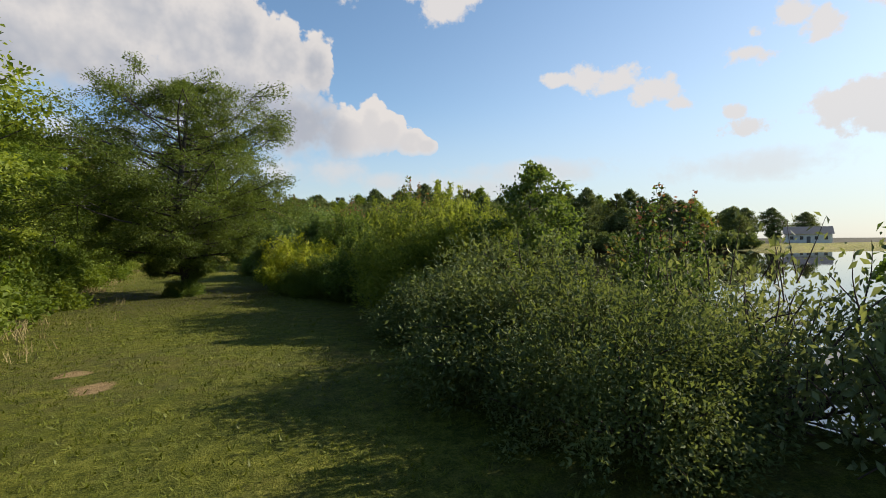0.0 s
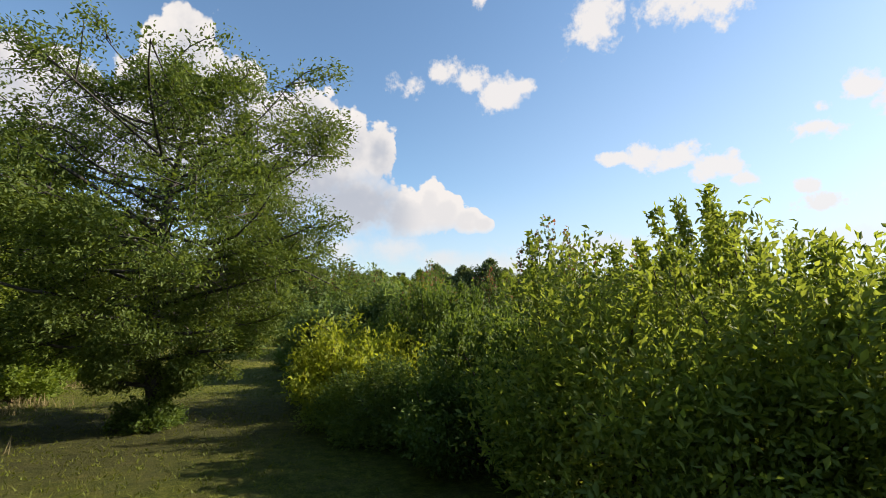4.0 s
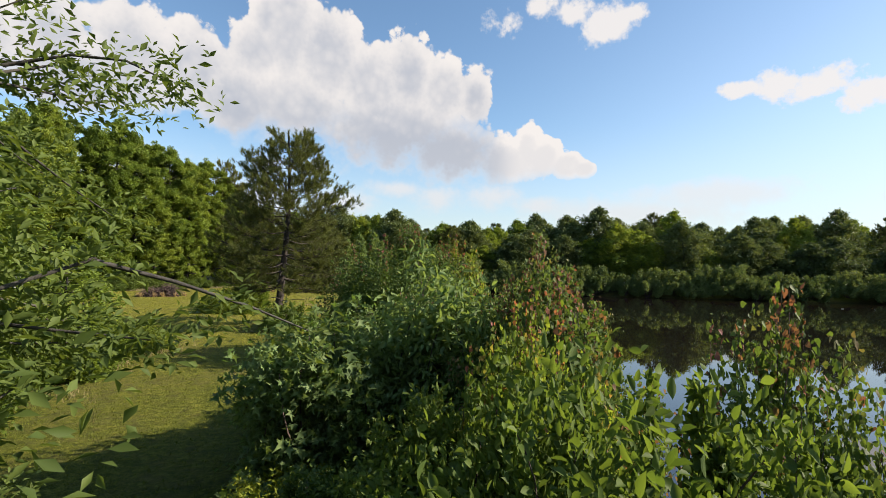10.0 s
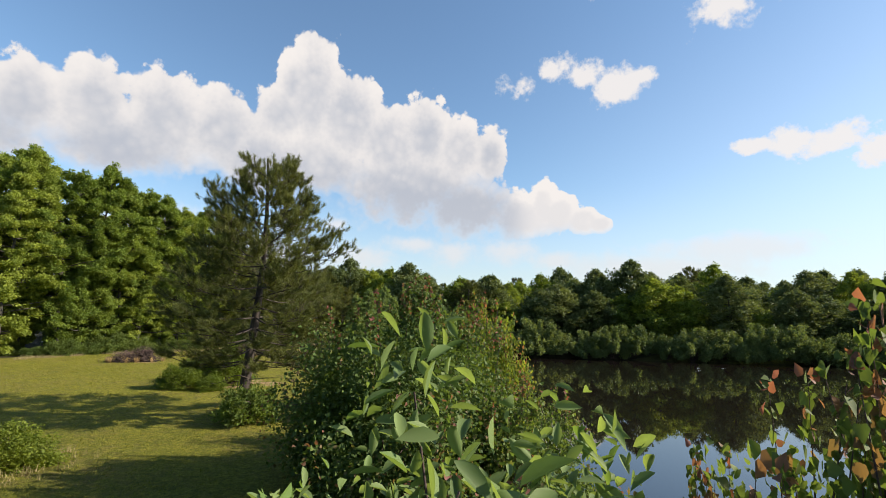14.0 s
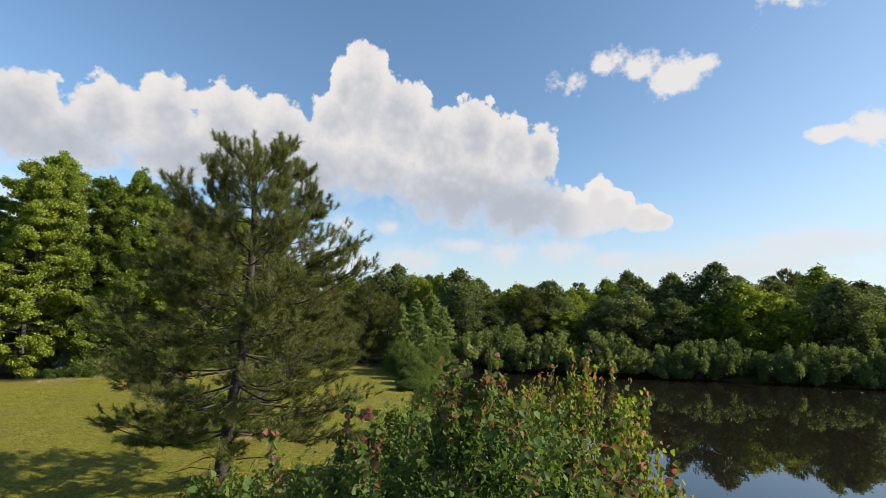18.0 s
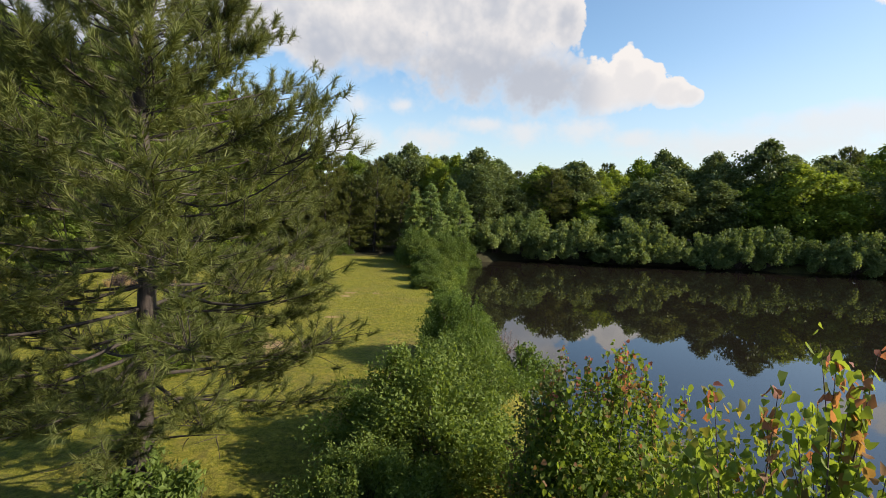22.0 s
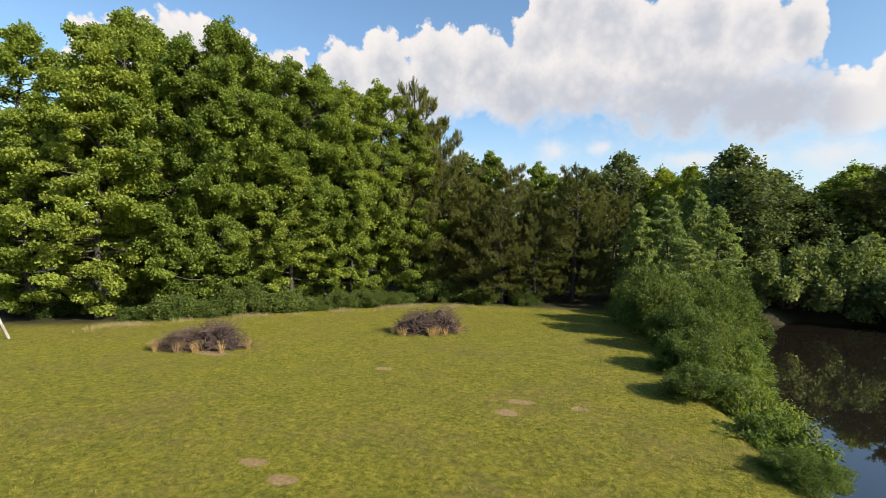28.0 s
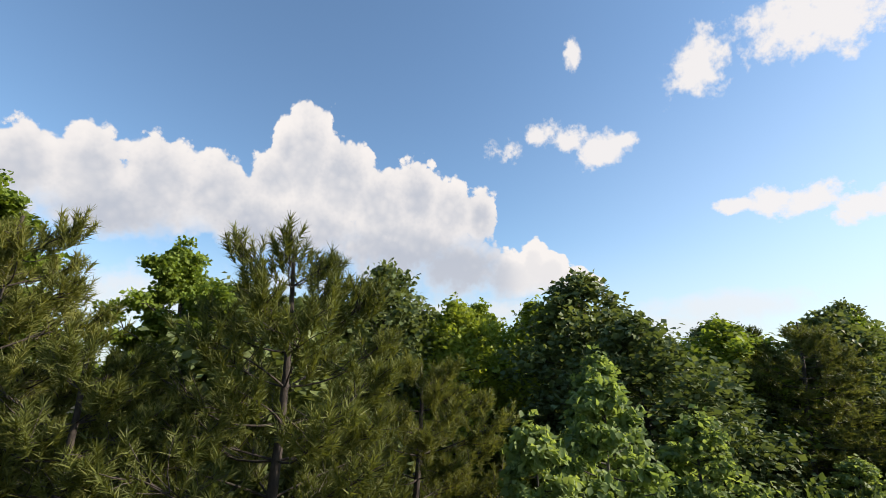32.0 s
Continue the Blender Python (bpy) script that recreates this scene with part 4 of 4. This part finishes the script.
w3 = shrub(50, 1.8, 1.5, 0.08, 5200, M_SILVER, "bank_bush", "thin greyish bush with bare stems showing", RB, slim=0.45, whips=12, stems=26)
copies(w3, [(-0.3, -24.6, 60, 0.9, 1.2), (0.4, -23.2, 20, 0.9, 1.4), (0.3, -25.8, 250, 1.0, 1.4), (0.9, -21.8, 300, 0.9, 1.3)])
bs = shrub(48, 1.1, 0.95, 0.10, 5000, M_SHRUB, "bank_bush", "low green growth at the water's edge", RB, slim=0.45, whips=10, stems=10)
copies(bs, [(float(np.interp(y, NEAR_Y, NEAR_X)) - 0.45 - 0.3 * (i % 2), y, 37 * y, 0.9 + 0.1 * (i % 4), 0.8 + 0.15 * (i % 3)) for i, y in enumerate((-23.6, -21.0, -18.4, -12.4, -9.6, -4.2, -0.6, 2.2, 5.0, 11.4, 14.6, 18.0, 26.4, 29.6, 31.4, 32.9, 34.4, 35.9, 37.5, 39.2, 41.0, 43.0, 45.0, 47.0))])
b4 = shrub(46, 1.7, 1.3, 0.09, 13000, M_LIME, "bank_bush", "low bright yellow-green bush at the edge of the lawn", RB, slim=0.45)
copies(b4, [(-0.7, -19.5, 60, 0.75, 0.8), (0.3, -20.4, 250, 0.9, 0.85), (-2.0, -10.7, 0, 1.05, 1.08), (-1.0, -10.9, 120, 0.85, 1.1), (-1.9, -6.9, 90, 0.7, 0.7)])
m1 = shrub(43, 3.1, 1.5, 0.062, 24000, M_MAPLE, "maple_sapling", "young maple bush with red new leaves at its tips", RB, slim=0.8, tips=0.34, whips=30, droop=1.0, up=0.2, lump=0.24, lobes=3, loose=70)
copies(m1, [(1.7, -9.7, 220, 0.54, 1.95), (1.45, -6.7, 300, 0.82, 1.3), (1.7, -5.3, 130, 0.7, 1.76), (0.6, -3.8, 190, 0.95, 0.95), (1.35, -4.7, 20, 0.5, 1.95), (2.6, 2.0, 40, 0.9, 1.1)])
m4 = shrub(53, 3.1, 1.5, 0.062, 24000, M_MAPLE_SUNLIT, "maple_sapling", "young yellow-green maple bush with red new leaves", RB, slim=0.8, tips=0.34, whips=30, droop=1.0, up=0.2, lump=0.24, lobes=3, loose=70)
copies(m4, [(0.38, -8.45, 60, 0.56, 1.78), (2.6, 6.6, 310, 1.0, 1.58), (2.4, 9.8, 20, 1.0, 1.2), (3.0, 12.4, 80, 0.8, 0.8), (3.3, 6.4, 280, 0.8, 1.75)])
m2 = shrub(44, 4.6, 2.75, 0.066, 74000, M_MAPLE, "maple_sapling", "round maple thicket with reddish shoot tips", RB, slim=0.75, tips=0.28, whips=44, droop=1.0, up=0.2, lump=0.28, stems=22, lobes=3, loose=160)
copies(m2, [(0.4, 3.7, 0, 1.0, 1.0), (1.3, -6.4, 30, 0.48, 1.5), (2.3, -12.9, 130, 0.62, 1.1), (2.9, -14.8, 250, 0.55, 1.1)])
m5 = shrub(49, 4.0, 0.95, 0.055, 9000, M_MAPLE, "maple_sapling", "thin upright maple shoots with small reddish leaves", RB, slim=0.75, tips=0.45, whips=16, droop=0.5, up=0.25, stems=8, lobes=3, loose=60)
copies(m5, [(0.7, -22.6, 40, 0.9, 0.86), (1.0, -13.4, 0, 0.9, 1.08), (1.9, -12.9, 70, 0.9, 1.0), (1.75, 10.2, 100, 0.8, 1.1), (1.2, -15.6, 200, 0.9, 0.85)])
m3 = broadleaf(47, 4.3, 1.15, 0.5, 0.10, 9000, M_MAPLE, "maple_sapling", "slender young maple standing above the bank bushes", RB, limbs=44, spread=0.3, trunk=0.04, peak=0.3, slim=0.7, up=0.2, droop=0.4)
# last two are unseen beside the path's start, added to cast shade on the lawn
copies(m3, [(0.9, -19.4, 0, 0.78, 1.0), (1.5, -25.5, 60, 0.8, 1.15), (0.9, -27.0, 300, 1.1, 1.05), (0.6, -29.4, 200, 1.2, 1.0)])
g1 = shrub(45, 2.8, 1.45, 0.125, 10500, M_GUM, "gum_sapling", "sweetgum bush with star-shaped bright green leaves", RB, slim=0.95, tips=0.25, whips=14, up=0.3, droop=0.7, lobes=5, loose=160)
copies(g1, [(-1.6, -5.2, 0, 1.0, 1.0), (-0.9, -3.9, 100, 0.9, 1.0)])
h1 = shrub(40, 3.45, 1.3, 0.135, 12000, M_GUM, "hickory_sapling", "young hickory with long drooping pale green leaves", RB, slim=0.42, tips=0.25, up=0.45, droop=1.1, loose=120, lump=0.26, lobes=2)
copies(h1, [(0.1, -5.0, 0, 1.0, 1.03)])

# ---- trees and bushes at the end of the lawn, by the water ----
CL = "poplars by the water"
po = broadleaf(51, 6.9, 1.25, 0.3, 0.15, 11000, M_POPLAR, "poplar_tree", "slender pale green poplar by the water", CL, limbs=70, spread=0.28, trunk=0.07, peak=0.25, slim=0.75, droop=0.5)
copies(po, [(-1.1, 50.1, 0, 1.0, 1.06), (-2.8, 49.4, 90, 0.85, 1.12), (0.6, 53.9, 180, 1.05, 1.1), (-0.1, 47.4, 40, 0.85, 0.75), (1.8, 51.6, 250, 1.05, 0.9), (11.0, 56.5, 300, 0.95, 0.72)])
eb = shrub(52, 2.6, 1.7, 0.115, 17000, M_OAK, "bank_bush", "green bush overhanging the water's edge", RB, slim=0.55, whips=14)
copies(eb, [(-1.0, 31.8, 0, 0.58, 0.6), (-1.1, 34.4, 60, 0.64, 0.85), (-1.1, 37.3, 120, 0.74, 1.05), (-1.7, 40.2, 180, 0.9, 1.32), (-2.3, 43.2, 240, 0.95, 1.3), (-0.1, 42.2, 300, 0.9, 1.2), (-3.0, 46.4, 20, 0.85, 0.9),
            (0.8, 45.0, 80, 1.1, 1.15), (-0.4, 38.8, 140, 0.6, 0.95), (2.0, 47.4, 200, 1.0, 1.1)])

# ---- far bank ----
FS = "bushes on the far bank"
rng = np.random.default_rng(7)
fb = shrub(61, 3.4, 2.6, 0.19, 13000, M_FAR_BUSH, "far_bush", "rounded green bush on the pond's far bank", FS, slim=0.8, stems=10)
spots, x = [], 5.5
while x < 104:
    y = float(np.interp(x, FAR_X, FAR_Y))
    spots.append((x, y + rng.uniform(0.3, 1.2), rng.uniform(0, 360), rng.uniform(0.85, 1.2), rng.uniform(0.9, 1.25)))
    x += rng.uniform(2.4, 3.6)
copies(fb, spots)
FT = "trees of the far wood"
f1 = broadleaf(62, 11.5, 3.2, 0.6, 0.29, 15000, M_FAR, "far_tree", "broadleaf tree of the wood across the pond", FT, limbs=84, spread=0.26, trunk=0.17, peak=0.36, slim=0.8, twigs=3, flat=0.85)
f2 = broadleaf(63, 12.5, 2.8, 1.0, 0.28, 14000, M_FAR, "far_tree", "tall narrow tree of the wood across the pond", FT, limbs=80, spread=0.28, trunk=0.17, peak=0.42, slim=0.8, twigs=3, flat=0.85)
f4 = broadleaf(65, 12.0, 3.0, 0.8, 0.28, 14000, M_FOREST, "far_tree", "paler green tree of the wood across the pond", FT, limbs=80, spread=0.25, trunk=0.16, peak=0.36, slim=0.75, twigs=3, flat=0.85)
f3 = pine(64, 12.0, 2.6, 3.5, "far_pine", "tall pine in the wood across the pond", FT, tufts=1700, needles=20, length=0.27, trunk=0.17, width=0.022)
sp = {1: [], 2: [], 3: [], 4: []}
for row, back in enumerate((6.5, 12.0, 19.0, 28.0)):
    x = -8.0 if row else 4.0
    while x < 100 - row * 3:
        y = float(np.interp(x, FAR_X, FAR_Y)) + back + rng.uniform(-1.8, 1.8)
        if x < 3:
            y = max(y, 53.0 + back)
        sp[rng.choice([1, 2, 3, 4], p=[0.44, 0.28, 0.05, 0.23])].append((x, y, rng.uniform(0, 360), rng.uniform(0.85, 1.12), rng.uniform(0.86, 1.06) * (0.74 if row == 0 else 0.95) * float(np.interp(x, [3, 10, 18, 34, 50, 70], [1.07, 0.96, 0.98, 1.05, 1.08, 1.12]))))
        x += rng.uniform(3.2, 5.2)
x = -60.0
while x < -4:
    sp[rng.choice([1, 2])].append((x, rng.uniform(50, 72) + max(0, -25 - x) * 0.1, rng.uniform(0, 360), rng.uniform(0.9, 1.1), rng.uniform(0.85, 1.05)))
    x += rng.uniform(2.0, 3.4)
sp[1] += [(112, 40, 0, 1, 0.8), (122, 47, 50, 1.1, 0.8), (135, 50, 90, 1.1, 0.85), (150, 62, 200, 1.2, 0.9), (190, 70, 20, 1.3, 0.9), (205, 66, 120, 1.3, 0.8)]
copies(f1, sp[1])
copies(f2, sp[2])
copies(f3, sp[3])
copies(f4, sp[4])


# ---- brush piles on the lawn ----
def brush_pile(x, y, turn, humps, seed, label):
    """A heap of cut sticks over dark brown twigs, with dry stalks standing before it. humps: x, y, radii and height."""
    rng = np.random.default_rng(seed)
    t = thing("brush_pile", label, "brush pile", "brush piles")
    shapes = []
    for i in range(6):
        ln = [1.5, 1.1, 0.8, 1.3, 0.6, 0.9][i]
        line = bend(np.array([-ln / 2, 0, 0]), np.array([ln / 2, 0, 0]), rng, 0.10 * ln, 6)
        fork = bend(line[3], line[3] + np.array([ln * 0.3, ln * 0.16 * (-1) ** i, ln * 0.1]), rng, 0.02, 4)
        shapes.append(tubes([(line, np.linspace(0.014, 0.005, 6)), (fork, np.linspace(0.007, 0.003, 4))], 5))
    fine, count = [], 0
    for hx, hy, ra, rb, hh in humps:
        bm = bmesh.new()
        bmesh.ops.create_icosphere(bm, subdivisions=4, radius=1)
        for v in bm.verts:
            k = 0.72 + 0.5 * noise.noise(v.co * 2.6 + Vector((seed + hx, 0, 0))) + 0.28 * noise.noise(v.co * 8)
            v.co = Vector((hx + v.co.x * ra * 0.9 * k, hy + v.co.y * rb * 0.9 * k, max(v.co.z, -0.05) * hh * 0.8 * k))
        part("debris", bm, M_DEBRIS, t, "dark brown heap of decaying twigs")
        for i in range(int(900 * ra * rb)):
            a, d = rng.uniform(0, 6.28), rng.uniform(0, 1) ** 0.5
            q = np.array([hx + np.cos(a) * d * ra, hy + np.sin(a) * d * rb, hh * (1 - d * d) * rng.uniform(0.6, 0.95) + 0.04])
            w = rng.normal(size=3) * [1, 1, 0.7] + [0.5 * np.cos(a), 0.5 * np.sin(a), 0.35]
            fine.append((bend(q, q + unit(w) * rng.uniform(0.18, 0.5), rng, 0.05, 4), np.linspace(0.006, 0.002, 4)))
        for i in range(int(60 * ra * rb) + 12):
            a, d = rng.uniform(0, 6.28), rng.uniform(0, 1) ** 0.6
            pz = hh * (1 - d * d) * rng.uniform(0.7, 1.0) + 0.04
            ob = piece("stick", shapes[count % 6], M_DEAD, t)
            count += 1
            ob.matrix_local = pose(hx + np.cos(a) * d * ra, hy + np.sin(a) * d * rb, pz, rng.uniform(-20, 20), rng.uniform(-20, 20), rng.uniform(0, 360)) @ Matrix.Scale(rng.uniform(0.5, 1.0), 4)
    piece("twig_work", tubes(fine, 3), M_TWIG, t)["kind"] = "stuff"
    for i in range(16):
        tuft = []
        for j in range(26):
            o = rng.normal(size=2) * 0.045
            tuft.append((np.array([[o[0], o[1], 0], [o[0] * 1.6, o[1] * 1.6, 0.18], [o[0] * 3 + rng.normal() * 0.03, o[1] * 3, rng.uniform(0.25, 0.5)]]), np.array([0.008, 0.006, 0.002])))
        hx, hy, ra, rb, hh = humps[i % len(humps)]
        a = rng.uniform(3.4, 5.9) if i < 11 else rng.uniform(0, 6.28)
        ob = piece("dry_stalk_tuft", tubes(tuft, 3), M_TUFT, t, "straw-coloured dry stalks")
        ob.matrix_local = pose(hx + np.cos(a) * ra * 1.02, hy + np.sin(a) * rb * 1.08, 0, 0, 0, rng.uniform(0, 360))
    t.matrix_world = place(x, y, ground_z(x, y) - 0.02, turn, 0.93)


M_DEBRIS = bark_mat("brown_debris", (0.016, 0.010, 0.008), (0.060, 0.038, 0.032), 9.0)
M_TUFT = bark_mat("golden_stalks", (0.24, 0.155, 0.055), (0.42, 0.29, 0.12), 5.0)
brush_pile(-11.1, 37.0, 12, [(-0.45, 0, 1.25, 0.9, 1.15), (0.65, 0.3, 0.95, 0.8, 1.3)], 5, "double heap of cut purplish twigs with dry stalks")
brush_pile(-17.5, 30.8, 20, [(-0.8, 0, 1.1, 0.85, 0.75), (0.5, 0.1, 1.3, 0.8, 1.2)], 8, "long heap of grey cut branches on the lawn")


# ---- bare and dead growth ----
def dead_bush(seed, h, r, name, label, stems=26):
    rng = np.random.default_rng(seed)
    t = thing(name, label, "dead bush", "dead bushes on the bank")
    lines = []
    for i in range(stems):
        a, e = rng.uniform(0, 6.28), rng.uniform(0.5, 1.45)
        tip_ = np.array([np.cos(a) * np.cos(e) * r, np.sin(a) * np.cos(e) * r, np.sin(e) * h])
        line = bend(np.zeros(3), tip_, rng, 0.05 * h, 6)
        lines.append((line, np.linspace(0.011, 0.003, 6)))
        for j in range(7):
            q = line[rng.integers(2, 6)]
            lines.append((bend(q, q + unit(tip_ + rng.normal(size=3) * 0.8) * rng.uniform(0.12, 0.4) * h * 0.5, rng, 0.02, 4), np.linspace(0.005, 0.0015, 4)))
    piece("stem_work", tubes(lines, 4), M_DEAD, t, smooth=True)["kind"] = "stuff"
    return t


copies(dead_bush(71, 1.2, 0.8, "dead_bush", "bare grey twiggy bush beside the water"), [(2.4, 21.4, 0, 1.0, 1.0), (3.0, 22.8, 80, 0.8, 0.9), (2.2, 20.2, 200, 0.9, 0.9)])


# ---- swing frame at the wood ----
def swing_frame(x, y, turn):
    """A weathered timber frame: a top beam on two pairs of splayed legs, with a low cross rail at each end."""
    t = thing("swing_frame", "weathered grey timber swing frame on the lawn", "swing frame")

    def timber(name, a, b, w):
        a, b = Vector(a), Vector(b)
        bm = bmesh.new()
        bmesh.ops.create_cube(bm, size=1)
        m = Matrix.Translation((a + b) / 2) @ (b - a).to_track_quat("Z", "Y").to_matrix().to_4x4() @ Matrix.Diagonal((w, w, (b - a).length, 1))
        bmesh.ops.transform(bm, matrix=m, verts=bm.verts)
        bmesh.ops.bevel(bm, geom=bm.edges[:], offset=0.008, segments=1, affect="EDGES")
        part(name, bm, M_TIMBER, t)

    timber("beam", (-1.7, 0, 2.1), (1.7, 0, 2.1), 0.13)
    for e in (-1.45, 1.45):
        for q in (-1, 1):
            timber("leg", (e * 0.96, q * 0.05, 2.02), (e * 1.08, q * 0.75, 0), 0.09)
        timber("cross_rail", (e * 1.03, -0.42, 0.95), (e * 1.03, 0.42, 0.95), 0.07)
    t.matrix_world = place(x, y, ground_z(x, y) - 0.01, turn)


M_TIMBER = bark_mat("weathered_timber", (0.16, 0.15, 0.14), (0.36, 0.35, 0.33), 12.0)
swing_frame(-27.9, 28.0, 4)


# ---- house across the pond ----
def house():
    m_wall, nt, bsdf, N, L = mat("pale_siding")
    L(ramp(nt, noise_tex(nt, 2.0, 4), [(0.3, (0.55, 0.53, 0.50)), (0.7, (0.68, 0.66, 0.62))]), bsdf.inputs["Base Color"])
    bsdf.inputs["Roughness"].default_value = 0.7
    m_roof, nt, bsdf, N, L = mat("dark_shingles")
    L(ramp(nt, noise_tex(nt, 3.0, 5), [(0.3, (0.05, 0.05, 0.055)), (0.7, (0.12, 0.115, 0.11))]), bsdf.inputs["Base Color"])
    m_pane, nt, bsdf, N, L = mat("window_glass")
    bsdf.inputs["Base Color"].default_value, bsdf.inputs["Roughness"].default_value = (0.03, 0.035, 0.04, 1), 0.05
    t = thing("house", "pale low house with a dark roof beyond the pond", "house")

    def box(name, lo, hi, m, parent, label=""):
        bm = bmesh.new()
        bmesh.ops.create_cube(bm, size=1)
        c, d = (Vector(lo) + Vector(hi)) / 2, Vector(hi) - Vector(lo)
        bmesh.ops.transform(bm, matrix=Matrix.Translation(c) @ Matrix.Diagonal((*d, 1)), verts=bm.verts)
        bmesh.ops.bevel(bm, geom=bm.edges[:], offset=0.02, segments=1, affect="EDGES")
        return part(name, bm, m, parent, label)

    box("wall", (-6, -4, 0), (6, 4, 3), m_wall, t)
    bm = bmesh.new()
    pts = [bm.verts.new(p) for p in ((-6.5, -4.6, 2.9), (6.5, -4.6, 2.9), (6.5, 4.6, 2.9), (-6.5, 4.6, 2.9), (-6.5, 0, 5.4), (6.5, 0, 5.4))]
    for f in ((0, 1, 5, 4), (2, 3, 4, 5), (0, 4, 3), (1, 2, 5), (3, 2, 1, 0)):
        bm.faces.new([pts[i] for i in f])
    part("roof", bm, m_roof, t, "dark shingled gable roof")
    for x in (-4.4, -1.8, 2.0, 4.4):
        w = box("window", (x - 0.55, -4.05, 1.0), (x + 0.55, -3.97, 2.3), m_wall, t)
        box("pane", (x - 0.45, -4.08, 1.1), (x + 0.45, -4.04, 2.2), m_pane, w)
    box("door", (-0.5, -4.06, 0.0), (0.5, -3.97, 2.1), m_roof, t)
    t.matrix_world = place(HOUSE[0], HOUSE[1], ground_z(*HOUSE) - 0.02, -62)


HOUSE = (175.0, 52.0)
house()


# ---- grass ----
def grass():
    rng = np.random.default_rng(9)
    n = 90000
    x, y = rng.uniform(-24, 0.5, n), rng.uniform(-27, 44, n)
    edge = np.interp(x, WOOD_X, WOOD_Y)
    keep = (shore(x, y) < -1.2) & (y < edge) & ~((x < -8) & (y < 6)) & ~((x > -2.4) & (y < 22))
    for bx, by, a, b in BARE:
        keep &= np.hypot((x - bx) / a, (y - by) / b) > 0.75
    x, y = x[keep], y[keep]
    n = len(x)
    base = np.stack([x, y, ground_z(x, y) - 0.005], 1)
    base, n = np.repeat(base, 3, 0) + rng.normal(size=(3 * n, 3)) * [0.035, 0.035, 0], 3 * n
    a = rng.uniform(0, 6.28, n)
    side = np.stack([np.cos(a), np.sin(a), 0 * a], 1) * rng.uniform(0.006, 0.013, n)[:, None]
    tip_ = base + np.stack([rng.normal(size=n) * 0.03, rng.normal(size=n) * 0.03, rng.uniform(0.02, 0.055, n)], 1)
    v = np.stack([base - side, base + side, tip_], 1).reshape(-1, 3)
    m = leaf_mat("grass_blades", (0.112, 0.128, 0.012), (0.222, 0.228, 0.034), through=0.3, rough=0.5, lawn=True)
    tagged(piece("grass", raw_mesh("grass", v, np.arange(3 * n).reshape(-1, 3), 3), m), "short mown yellow-green grass of the lawn", "grass", kind="stuff")


grass()


def dry_edge():
    """Straw-coloured dead grass along the foot of the wood and at the bushes beside the first lawn."""
    rng = np.random.default_rng(12)
    n = 1500
    x = rng.uniform(-26, -12, n)
    y = np.interp(x, WOOD_X, WOOD_Y) - rng.gamma(1.5, 0.45, n) + 0.1
    m = 900
    x2, y2 = -8.0 + rng.gamma(1.5, 0.25, m) - 0.3, rng.uniform(-26, 7, m)
    x, y = np.r_[x, x2], np.r_[y, y2]
    keep = noise_keep(x, y)
    x, y = x[keep], y[keep]
    base = np.repeat(np.stack([x, y, ground_z(x, y)], 1), 5, 0)
    n = len(base)
    base += rng.normal(size=(n, 3)) * [0.05, 0.05, 0]
    a = rng.uniform(0, 6.28, n)
    side = np.stack([np.cos(a), np.sin(a), 0 * a], 1) * 0.006
    tip_ = base + np.stack([rng.normal(size=n) * 0.06, rng.normal(size=n) * 0.06, rng.uniform(0.08, 0.26, n)], 1)
    v = np.stack([base - side, base + side, tip_], 1).reshape(-1, 3)
    tagged(piece("dry_grass", raw_mesh("dry_grass", v, np.arange(3 * n).reshape(-1, 3), 3), M_STRAW), "straw-coloured dead grass at the lawn's edge", "dry grass", kind="stuff")


def noise_keep(x, y):
    return np.array([noise.noise(Vector((a * 0.6, b * 0.6, 3.0))) > -0.05 for a, b in zip(x, y)])


dry_edge()
